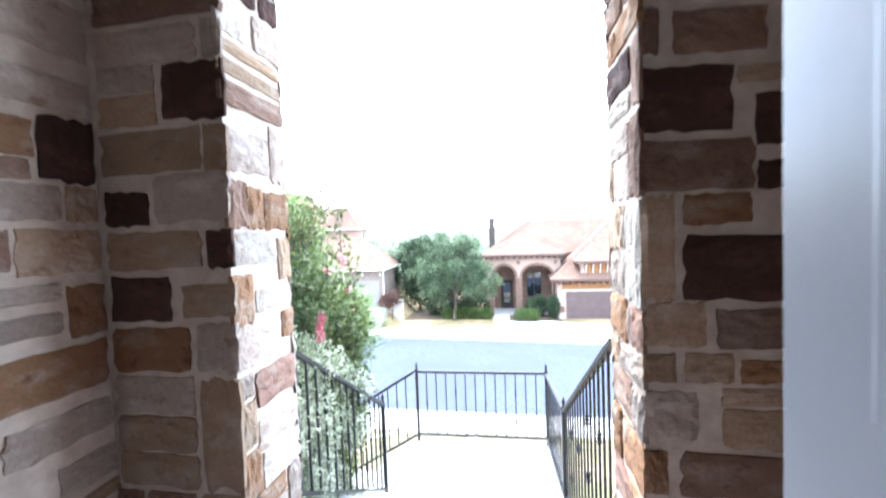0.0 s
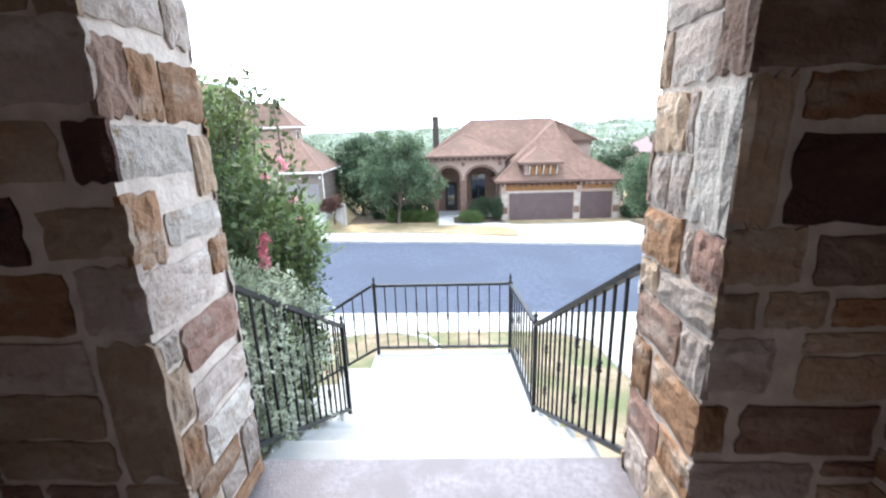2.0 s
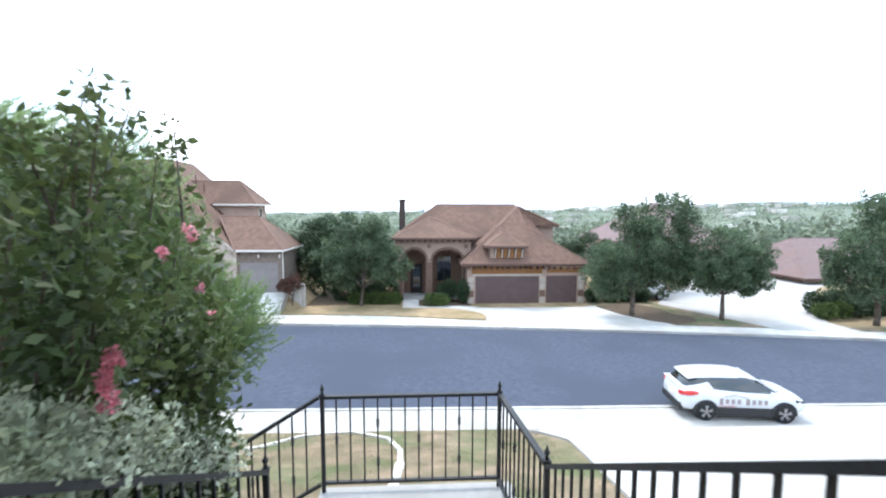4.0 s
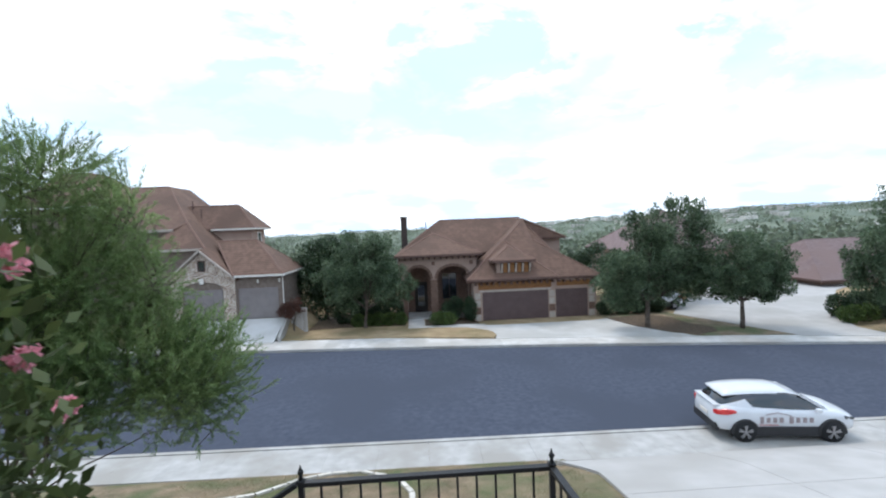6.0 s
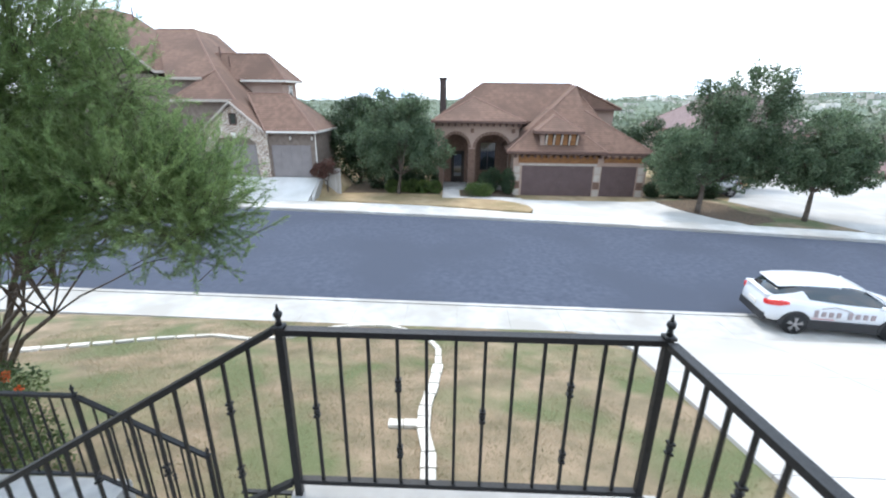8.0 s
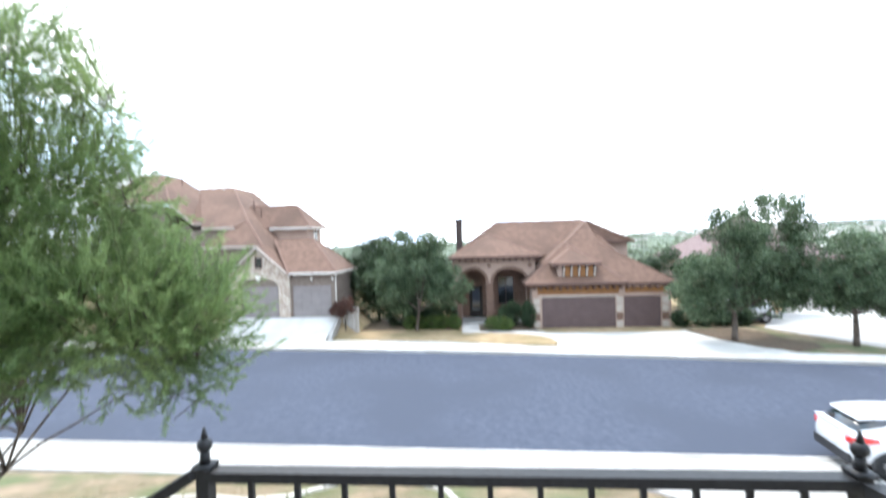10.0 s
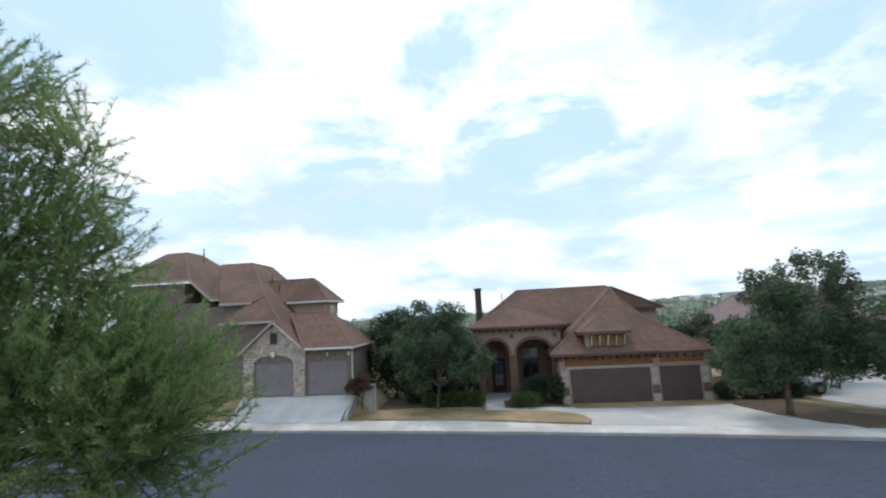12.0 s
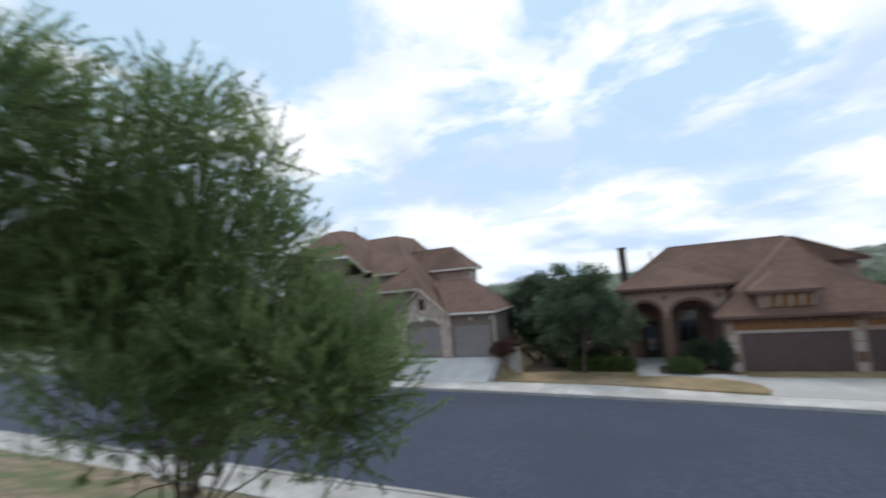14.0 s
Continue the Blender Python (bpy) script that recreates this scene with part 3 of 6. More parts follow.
def railing(label, a, b, za, zb, ba, bb, posts=(True, True), gap=0.108, first=0, wide=0.038):
    """Iron railing from a to b: top rail heights za, zb, bottom rail ba, bb."""
    g = thing("railing", label, "railing", (a[0], a[1], min(ba, bb) - 0.08), group="stair railings")
    ox, oy, oz = a[0], a[1], min(ba, bb) - 0.08
    L = lambda p: (p[0] - ox, p[1] - oy, p[2] - oz)
    part("top_rail", bar(bmesh.new(), L((*a, za)), L((*b, zb)), wide, 0.024), M_IRON, g)
    part("bottom_rail", bar(bmesh.new(), L((*a, ba)), L((*b, bb)), 0.028, 0.022), M_IRON, g)
    for on, p, zt, zbm in ((posts[0], a, za, ba), (posts[1], b, zb, bb)):
        if on:
            x, y, z = L((*p, zt))
            part("post", B(x - 0.0145, x + 0.0145, y - 0.0145, y + 0.0145, zbm - 0.075 - oz, z + 0.012), M_IRON, g)
            finial(g, x, y, z + 0.012)
    d = math.hypot(b[0] - a[0], b[1] - a[1])
    n = max(2, round(d / gap))
    for i in range(1, n):
        k = i / n
        x, y = a[0] + (b[0] - a[0]) * k, a[1] + (b[1] - a[1]) * k
        zt, zl = za + (zb - za) * k, ba + (bb - ba) * k
        bm = bmesh.new()
        X, Y, Z0 = L((x, y, zl))
        Z1 = zt - oz
        box(bm, X - 0.006, X + 0.006, Y - 0.006, Y + 0.006, Z0, Z1)
        m = (i + first) % 6
        for k in {1: (0.5,), 4: (0.69, 0.24)}.get(m, ()):
            knuckle(bm, (X, Y, Z0 + (Z1 - Z0) * k))
        part("baluster", bm, M_IRON, g)
    return g


railing("black iron railing along the front of the landing", (-0.705, 0.0), (0.705, 0.0), 0.785, 0.785, 0.075, 0.075)
railing("black iron railing along the open side of the landing", (0.705, -0.03), (0.763, -1.095), 0.785, 0.855, 0.075, 0.10, (False, True))
railing("sloping black iron handrail beside the porch steps", (0.765, -1.12), (0.80, -2.76), 0.855, 1.86, 0.12, 1.09, (False, False), first=1)
railing("sloping black iron handrail grown through by a variegated shrub", (-0.762, -1.095), (-0.775, -2.76), 0.855, 1.86, 0.10, 1.09, (True, False))
railing("black iron handrail stepping down from the landing", (-0.73, 0.0), (-2.86, 0.0), 0.785, -0.53, 0.06, -1.20, (False, True), first=2)
railing("black iron railing round the lower landing", (-4.12, 1.38), (-3.07, 1.38), -0.66, -0.66, -1.47, -1.47)
railing("black iron handrail along the lower steps", (-3.05, 1.38), (-2.08, 1.38), -0.67, -1.23, -1.48, -2.08, (False, True), first=1)
railing("low black iron railing across the slope below the steps", (-2.06, 1.72), (-0.60, 1.72), -1.98, -1.98, -2.5, -2.5, (False, False), first=2)

# stone walls of the porch: mortar bodies, with each stone an object on them
walls = {}
for name, dims, label in (
    ("wall_left_pillar", (-1.5, XL, YB, YF, -1.2, 4.3), "stone pillar beside the porch opening"),
    ("wall_right_pillar", (XR, 1.6, YB, YF, -1.2, 4.3), "stone pillar beside the porch opening"),
    ("wall_left", (-1.5, -1.21, -4.35, YB - 0.003, 0.7, 4.3), "stone side wall of the porch"),
    ("wall_right", (1.30, 1.6, -4.35, YB - 0.003, 0.7, 4.3), "stone side wall of the porch"),
    ("wall_lintel", (XL, XR, YB, YF, 3.85, 4.3), "stone lintel over the porch opening"),
):
    w = thing(name, label + ", rough limestone in wide mortar joints", "wall", kind="structure")
    part("mortar", B(*dims), M_MORTAR, w)
    walls[name] = w
# unseen box round the hall, added to close off light from behind
hall = thing("wall_hall", "unseen closing walls of the entrance hall, tan to limit bounced light", "wall", kind="structure")
part("panel", B(-2.2, -0.62, -4.47, -4.36, 0.7, 4.3), M_HALL, hall)
part("panel", B(0.80, 2.2, -4.47, -4.36, 0.7, 4.3), M_HALL, hall)
part("panel", B(-0.62, 0.80, -4.47, -4.36, 3.5, 4.3), M_HALL, hall)
part("panel", B(-2.2, -2.1, -7.5, -4.47, 0.7, 4.3), M_HALL, hall)
part("panel", B(2.1, 2.2, -7.5, -4.47, 0.7, 4.3), M_HALL, hall)
part("panel", B(-2.2, 2.2, -7.6, -7.5, 0.7, 4.3), M_HALL, hall)
# never in view; its front edge overhangs to keep sun off the porch floor
single("ceiling", B(-2.2, 2.2, -7.6, -2.5, 4.3, 4.45), M_CEIL, "unseen dark ceiling over porch and hall, overhang added to shade the floor", "ceiling", "structure")
front_door = thing("door_1", "white painted front door standing open", "door", (0.69, -4.12, PORCH_Z), "structure", turn=0)
part("leaf", B(0.0, 0.045, -0.9, 0.0, 0.012, 2.42, bevel=0.004), M_DOORWHITE, front_door)
for z0, z1 in ((0.25, 1.0), (1.15, 2.2)):
    part("panel", B(-0.010, 0.0, -0.76, -0.14, z0, z1, bevel=0.004), M_DOORWHITE, front_door)
knob = bmesh.new()
bmesh.ops.create_uvsphere(knob, u_segments=14, v_segments=10, radius=0.03)
bmesh.ops.translate(knob, vec=(-0.06, -0.83, 1.0), verts=knob.verts[:])
rod(knob, (0, -0.83, 1.0), (-0.05, -0.83, 1.0), 0.012)
part("door_knob", knob, M_RIM, front_door, "brushed metal knob", True)


# ---- houses across the street ----
def hip(bm, x0, x1, y0, y1, z, rx0, rx1, ry0, ry1, rz, thick=0.16, sides="fblr"):
    """A hipped roof on the eaves rectangle, up to the ridge (rx0, ry0)-(rx1, ry1)."""
    e = [bm.verts.new(p) for p in ((x0, y0, z), (x1, y0, z), (x1, y1, z), (x0, y1, z))]
    lo = [bm.verts.new((v.co.x, v.co.y, z - thick)) for v in e]
    a = bm.verts.new((rx0, ry0, rz))
    b = bm.verts.new((rx1, ry1, rz))
    if abs(rx1 - rx0) >= abs(ry1 - ry0):
        bm.faces.new((e[0], e[1], b, a))
        bm.faces.new((e[1], e[2], b))
        bm.faces.new((e[2], e[3], a, b))
        bm.faces.new((e[3], e[0], a))
    else:
        bm.faces.new((e[0], e[1], a))
        bm.faces.new((e[1], e[2], b, a))
        bm.faces.new((e[2], e[3], b))
        bm.faces.new((e[3], e[0], a, b))
    for i in range(4):
        bm.faces.new((e[i], lo[i], lo[(i + 1) % 4], e[(i + 1) % 4]))
    bm.faces.new(lo[::-1])
    bmesh.ops.recalc_face_normals(bm, faces=bm.faces[:])
    return bm


def roof_on(name, material, parent, x0, x1, y0, y1, z, rx0, rx1, ry0, ry1, rz):
    """A hipped roof with cap shingles along ridge and hips; brown ones carry a painted highlight."""
    roof = part(name, hip(bmesh.new(), x0, x1, y0, y1, z, rx0, rx1, ry0, ry1, rz), material, parent)
    a, b = Vector((rx0, ry0, rz)), Vector((rx1, ry1, rz))
    along_x = abs(rx1 - rx0) >= abs(ry1 - ry0)
    ends = [a, b, b, a] if along_x else [a, a, b, b]
    bm = bmesh.new()
    for corner, end in zip(((x0, y0), (x1, y0), (x1, y1), (x0, y1)), ends):
        rod(bm, (*corner, z - 0.03), tuple(end - Vector((0, 0, 0.03))), 0.07, 0.07, 6)
    if (b - a).length > 0.1:
        rod(bm, tuple(a - Vector((0, 0, 0.03))), tuple(b - Vector((0, 0, 0.03))), 0.07, 0.07, 6)
    part("ridge_cap", bm, M_RIDGE if material is M_ROOF else material, roof, "ridge shingles, the brown ones painted paler as a hip highlight")
    return roof


def fascia(parent, x0, x1, y0, y1, z, material, h=0.15):
    bm = bmesh.new()
    t = 0.03
    box(bm, x0 - t, x1 + t, y0 - t, y0 - 0.003, z - h, z - 0.02)
    box(bm, x0 - t, x0 - 0.003, y0, y1, z - h, z - 0.02)
    box(bm, x1 + 0.003, x1 + t, y0, y1, z - h, z - 0.02)
    part("fascia", bm, material, parent)


def garage_door(parent, x0, x1, y, z0, z1, material, label, panels=4):
    d = part("garage_door", B(x0, x1, y + 0.05, y + 0.10, z0, z1), material, parent, label)
    h = (z1 - z0) / panels
    n = max(2, round((x1 - x0) / 0.62))
    w = (x1 - x0) / n
    for j in range(panels):
        for i in range(n):
            bm = B(x0 + w * i + 0.05, x0 + w * (i + 1) - 0.05, y + 0.03, y + 0.052, z0 + h * j + 0.06, z0 + h * (j + 1) - 0.06, bevel=0.01)
            part("panel", bm, material, d)
    return d


def arch_wall(x0, x1, y0, y1, z0, z1, holes, seg=14):
    """A wall with arched openings, each (left, right, spring, crown)."""
    bm = bmesh.new()
    x = x0
    for l, r, s, c in holes:
        box(bm, x, l, y0, y1, z0, z1)
        prev = None
        for i in range(seg + 1):
            a = math.pi * i / seg
            px, pz = (l + r) / 2 - (r - l) / 2 * math.cos(a), s + (c - s) * math.sin(a)
            if prev:
                box_pts = [(prev[0], prev[1]), (px, pz), (px, z1), (prev[0], z1)]
                f = [bm.verts.new((u, y0, w)) for u, w in box_pts]
                k = [bm.verts.new((u, y1, w)) for u, w in box_pts]
                bm.faces.new(f)
                bm.faces.new(k[::-1])
                bm.faces.new((f[0], k[0], k[1], f[1]))
            prev = (px, pz)
        x = r
    box(bm, x, x1, y0, y1, z0, z1)
    bmesh.ops.recalc_face_normals(bm, faces=bm.faces[:])
    return bm


def arch_trim(l, r, s, c, y0, y1, w, seg=14):
    bm = bmesh.new()
    for i in range(seg):
        q = []
        for a in (math.pi * i / seg + 0.012, math.pi * (i + 1) / seg - 0.012):
            for e in (0, w):
                q.append(((l + r) / 2 - ((r - l) / 2 + e) * math.cos(a), s + (c - s + e) * math.sin(a)))
        ring = [q[0], q[1], q[3], q[2]]
        f = [bm.verts.new((u, y0, v)) for u, v in ring]
        k = [bm.verts.new((u, y1, v)) for u, v in ring]
        bm.faces.new(f)
        bm.faces.new(k[::-1])
        for j in range(4):
            bm.faces.new((f[j], k[j], k[(j + 1) % 4], f[(j + 1) % 4]))
    bmesh.ops.recalc_face_normals(bm, faces=bm.faces[:])
    return bm


def window(parent, x0, x1, y, z0, z1, bars=1, material=M_TRIM, name="window"):
    """A framed window set 4 mm proud of its wall face y, facing the street."""
    w = part(name, B(x0, x1, y - 0.012, y + 0.03, z0, z1), M_GLASS, parent, "dark glass")
    bm = bmesh.new()
    t = 0.05
    box(bm, x0 - t, x0, y - 0.05, y + 0.03, z0 - t, z1 + t)
    box(bm, x1, x1 + t, y - 0.05, y + 0.03, z0 - t, z1 + t)
    box(bm, x0, x1, y - 0.05, y + 0.03, z1, z1 + t)
    box(bm, x0, x1, y - 0.06, y + 0.03, z0 - t, z0)
    part("window_frame", bm, material, w)
    for i in range(1, bars + 1):
        xx = x0 + (x1 - x0) * i / (bars + 1)
        part("bar", B(xx - 0.015, xx + 0.015, y - 0.03, y - 0.013, z0, z1), material, w)
    return w


GY = 28.45
GZ = -4.68
house = thing("house", "tan stucco house with arched porch and brown shingle roof", "house", (0, 0, 0))
# garage wing
bm = bmesh.new()
for x0, x1 in ((3.65, 4.28), (9.07, 9.62), (11.97, 12.62)):
    box(bm, x0, x1, GY, GY + 0.3, GZ - 0.3, -2.6)
box(bm, 3.65, 12.62, GY, GY + 0.3, -2.6, -1.80)
box(bm, 12.32, 12.62, GY + 0.3, 41.0, GZ - 0.3, -1.80)
box(bm, 3.65, 3.95, GY + 0.3, 31.2, GZ - 0.3, -1.72)
part("wall", bm, M_STUCCO, house)
garage_door(house, 4.28, 9.07, GY, GZ, -2.6, M_GDOOR, "brown panelled double garage door")
garage_door(house, 9.62, 11.97, GY, GZ, -2.6, M_GDOOR, "brown panelled single garage door")
part("cedar_band", B(4.0, 9.3, GY - 0.03, GY - 0.003, -2.42, -1.92), M_WOOD, house, "orange cedar boards")
part("cedar_band", B(9.7, 12.3, GY - 0.03, GY - 0.003, -2.36, -2.0), M_WOOD, house, "orange cedar boards")
part("door_trim", B(4.1, 9.25, GY - 0.05, GY - 0.003, -2.60, -2.47), M_BOARD, house)
for x0 in (3.72, 9.13, 12.05):
    for j in range(4):
        part("stone", B(x0, x0 + 0.42, GY - 0.05, GY - 0.003, GZ + 0.52 * j, GZ + 0.52 * j + 0.47, bevel=0.02), M_BOARD if j != 1 else M_ARCH, house)
for i in range(15):
    x = 3.7 + 0.43 * i
    part("corbel", B(x, x + 0.13, GY - 0.45, GY - 0.033, -2.06, -1.885, bevel=0.02), M_FASCIA, house)
for i in range(5):
    x = 10.15 + 0.5 * i
    part("corbel", B(x, x + 0.12, GY - 0.35, GY - 0.003, -2.08, -1.92), M_FASCIA, house)
FRONT_L, FRONT_R, KNEE, PEAK = (3.2, 28.3, -1.70), (13.0, 28.3, -1.70), (8.8, 31.26, 0.935), (8.5, 33.15, 2.62)
for corners in ((FRONT_L, FRONT_R, KNEE, PEAK), (FRONT_R, (13.0, 41.0, -1.70), (8.8, 41.0, 0.935), KNEE), (FRONT_L, PEAK, (8.5, 36.2, 2.62), (3.2, 41.0, -1.70))):
    part("roof", solid(bmesh.new(), corners, 0.16), M_ROOF, house)
ridge = bmesh.new()
for p, q in ((FRONT_L, PEAK), (FRONT_R, KNEE), (PEAK, (8.5, 36.2, 2.62)), (PEAK, (12.25, 33.75, 1.02))):
    rod(ridge, (p[0], p[1], p[2] - 0.03), (q[0], q[1], q[2] - 0.03), 0.07, 0.07, 6)
part("ridge_cap", ridge, M_RIDGE, house, "ridge shingles, the brown ones painted paler as a hip highlight")
fascia(house, 9.7, 13.0, GY - 0.15, 41.5, -1.70, M_FASCIA)
roof_on("roof", M_ROOF, house, 3.15, 9.65, GY - 0.6, 33.0, -1.60, 6.4, 6.4, 31.1, 32.6, 1.02)
fascia(house, 3.15, 9.65, GY - 0.6, 30.0, -1.60, M_FASCIA)
# dormer with cedar louvres
part("dormer_wall", B(5.35, 7.75, 28.30, 31.2, -1.4, -0.40), M_STUCCO, house)
roof_on("dormer_roof", M_ROOF, house, 4.95, 8.05, 27.88, 32.0, -0.31, 6.45, 6.45, 29.55, 31.4, 0.62)
fascia(house, 4.95, 8.05, 27.88, 30.4, -0.31, M_FASCIA, 0.18)
part("dormer_opening", B(5.62, 7.74, 28.27, 28.297, -1.24, -0.50), M_DARK, house, "dark recess of the dormer")
for i in range(4):
    part("louvre", B(5.80 + 0.5 * i, 6.11 + 0.5 * i, 28.23, 28.267, -1.22, -0.52, bevel=0.01), M_WOOD, house, "orange cedar panel")
for i in range(5):
    x = 5.70 + 0.5 * i
    part("bracket", bar(bmesh.new(), (x, 28.02, -0.56), (x, 28.25, -1.2), 0.10, 0.07), M_BOARD, house, "cream timber bracket")
# main roof and body
part("wall", B(-1.5, 8.6, 32.6, 41.0, GZ - 0.3, 0.05), M_STUCCO, house)
roof_on("roof", M_ROOF, house, -2.0, 10.4, 31.9, 41.6, 0.12, 1.7, 8.6, 35.2, 35.2, 2.80)
part("wall", B(9.0, 11.85, 34.2, 38.6, -1.5, 0.90), M_STUCCO, house)
roof_on("roof", M_ROOF, house, 8.2, 12.25, 33.75, 39.0, 1.02, 8.6, 8.6, 34.3, 37.0, 2.66)
fascia(house, 8.6, 12.25, 33.75, 39.0, 1.02, M_FASCIA)
# arched porch
PY = 29.95
part("porch_wall", arch_wall(-1.45, 4.1, PY, PY + 0.4, GZ - 0.3, 0.06, [(-1.12, 0.62, -1.65, -0.72), (1.12, 3.45, -1.65, -0.72)]), M_STUCCO, house)
for hole in ((-1.12, 0.62), (1.12, 3.45)):
    part("arch_trim", arch_trim(*hole, -1.65, -0.72, PY - 0.04, PY + 0.05, 0.2), M_ARCH, house)
for x0, x1 in ((-1.45, -1.12), (0.62, 1.12), (3.45, 3.75)):
    part("pier", B(x0 + 0.005, x1 - 0.005, PY - 0.05, PY - 0.003, GZ, -1.7), M_ARCH, house)
roof_on("porch_roof", M_ROOF, house, -1.95, 4.45, 29.35, 34.6, 0.20, 1.0, 1.0, 32.2, 34.0, 1.75)
fascia(house, -1.95, 4.45, 29.35, 33.0, 0.20, M_FASCIA)
for i in range(14):
    x = -1.7 + 0.44 * i
    part("corbel", B(x, x + 0.12, PY - 0.45, PY - 0.003, -0.16, 0.0), M_FASCIA, house)
for x in (0.87, 3.72):
    part("wall_tile", B(x - 0.13, x + 0.13, PY - 0.04, PY - 0.003, -0.62, -0.34), M_ARCH, house)
part("porch_floor", B(-1.45, 3.9, PY, 32.6, GZ, -4.5), M_WALK, house)
part("porch_back", B(-1.45, 4.1, 32.2, 32.59, GZ, 0.05), M_ARCH, house)
part("porch_side", B(-1.75, -1.46, PY, 32.6, GZ, 0.05), M_STUCCO, house)
entry = part("door", B(-0.62, 0.38, 32.13, 32.197, -4.5, -2.1), M_DARK, house, "dark entrance door with glass")
part("pane", B(-0.40, 0.16, 32.10, 32.127, -4.0, -2.35), M_GLASS, entry)
window(house, 1.6, 2.7, 32.19, -3.5, -1.5, 1, M_FASCIA)
# chimney
ch = part("chimney", B(-1.78, -1.22, 38.4, 39.0, -1.0, 3.15), M_CHIMNEY, house, "brown brick chimney with a cap")
part("cap", B(-1.84, -1.16, 38.34, 39.06, 3.152, 3.32, bevel=0.02), M_CHIMNEY, ch)
part("vent_pipe", rod(bmesh.new(), (0.55, 37.2, 1.2), (0.55, 37.2, 2.75), 0.04), M_FASCIA, house)

LY, LZ = 27.45, -3.5
house2 = thing("house", "two-storey brick house with stone gable and grey garage doors", "house", (0, 0, 0))
bm = bmesh.new()
for x0, x1 in ((-17.0, -15.98), (-13.4, -12.4), (-9.77, -9.45)):
    box(bm, x0, x1, LY, LY + 0.3, LZ - 0.5, -1.4)
box(bm, -17.0, -9.45, LY, LY + 0.3, -1.4, -0.62)
box(bm, -9.75, -9.45, LY + 0.3, 32.0, LZ - 1.2, -0.62)
part("wall", bm, M_BRICKWALL, house2)
garage_door(house2, -15.98, -13.4, LY, LZ, -1.4, M_GDOOR2, "grey panelled garage door")
garage_door(house2, -12.4, -9.77, LY, LZ, -1.35, M_GDOOR2, "grey panelled garage door")
# stone gable
def gable_line(x):
    return 1.12 - abs(x + 14.66) * 0.832


bm = bmesh.new()
cuts = [-16.75, -16.06] + [-14.69 - 1.37 * math.cos(math.pi * i / 12) for i in range(1, 12)] + [-13.32, -12.55]
for a, b in zip(cuts, cuts[1:]):
    under = []
    for x in (a, b):
        k = max(0.0, 1 - ((x + 14.69) / 1.37) ** 2)
        under.append(LZ if (b <= -16.05 or a >= -13.33) else -1.4 + 0.55 * math.sqrt(k))
    mids = [a, b] if not a < -14.66 < b else [a, -14.66, b]
    ring = [(a, under[0]), (b, under[1])] + [(x, gable_line(x)) for x in mids[::-1]]
    f = [bm.verts.new((x, LY - 0.14, z)) for x, z in ring]
    k = [bm.verts.new((x, LY - 0.004, z)) for x, z in ring]
    bm.faces.new(f)
    bm.faces.new(k[::-1])
    for j in range(len(ring)):
        bm.faces.new((f[j], k[j], k[(j + 1) % len(ring)], f[(j + 1) % len(ring)]))
bmesh.ops.remove_doubles(bm, verts=bm.verts[:], dist=0.001)
bmesh.ops.recalc_face_normals(bm, faces=bm.faces[:])
M_RUBBLE = rubble_mat()
gable = part("stone_gable", bm, M_RUBBLE, house2, "pale rubble stone gable")
window(gable, -14.85, -14.45, LY - 0.145, -0.1, 0.55, 0, M_FASCIA, "gable_window")
bm = bmesh.new()
bar(bm, (-16.95, LY - 0.3, -0.72), (-14.66, LY - 0.3, 1.26), 0.3, 0.10)
bar(bm, (-14.66, LY - 0.3, 1.26), (-12.4, LY - 0.3, -0.72), 0.3, 0.10)
part("bargeboard", bm, M_BOARD, house2)


def roof_plane(name, *corners):
    return part(name, solid(bmesh.new(), corners, 0.16), M_ROOF, house2)


def eave_board(p, q):
    part("fascia", bar(bmesh.new(), p, q, 0.04, 0.17), M_BOARD, house2)


# one long slope falls from the high ridge to the stone gable; PITCH is common to the house
PITCH = 0.876
east_z = lambda x: 1.36 - PITCH * (x + 14.66)
G_APEX, R_APEX = (-16.87, 30.23, east_z(-16.87)), (-20.44, 34.77, east_z(-20.44))
roof_plane("roof", (-14.66, 27.17, 1.36), (-12.35, 27.17, east_z(-12.35)), (-12.35, 38.0, east_z(-12.35)), (-20.44, 38.0, R_APEX[2]), R_APEX, G_APEX, (-14.70, 28.06, east_z(-14.70)))
roof_plane("roof", (-16.95, 27.17, -0.60), (-14.66, 27.17, 1.36), (-14.66, 28.5, 1.36), (-16.95, 28.5, -0.60))
roof_plane("roof", (-19.05, 28.06, 1.40), (-14.70, 28.06, 1.395), G_APEX)
roof_plane("roof", (-19.05, 28.06, 1.40), G_APEX, (-16.87, 31.5, G_APEX[2]), (-19.05, 31.5, 1.40))
roof_plane("roof", (-23.4, 34.77, R_APEX[2]), (-20.0, 29.5, 2.80), (-17.45, 29.5, 2.80), G_APEX, R_APEX)
roof_plane("roof", (-21.65, 31.0, 3.25), (-20.2, 30.9, 3.25), (-23.4, 34.77, R_APEX[2] - 0.02))
roof_plane("roof", (-31.0, 31.0, 4.88), (-23.5, 31.0, 4.88), (-26.85, 34.9, 7.79), (-28.6, 34.9, 7.79))
roof_plane("roof", (-23.5, 31.0, 4.88), (-21.65, 31.0, 3.25), (-21.65, 42.5, 3.25), (-26.85, 37.25, 7.79), (-26.85, 34.9, 7.79))
roof_plane("roof", (-26.85, 37.25, 7.79), (-21.65, 42.5, 3.25), (-31.0, 42.5, 4.88), (-28.6, 34.9, 7.79))
ridge = bmesh.new()
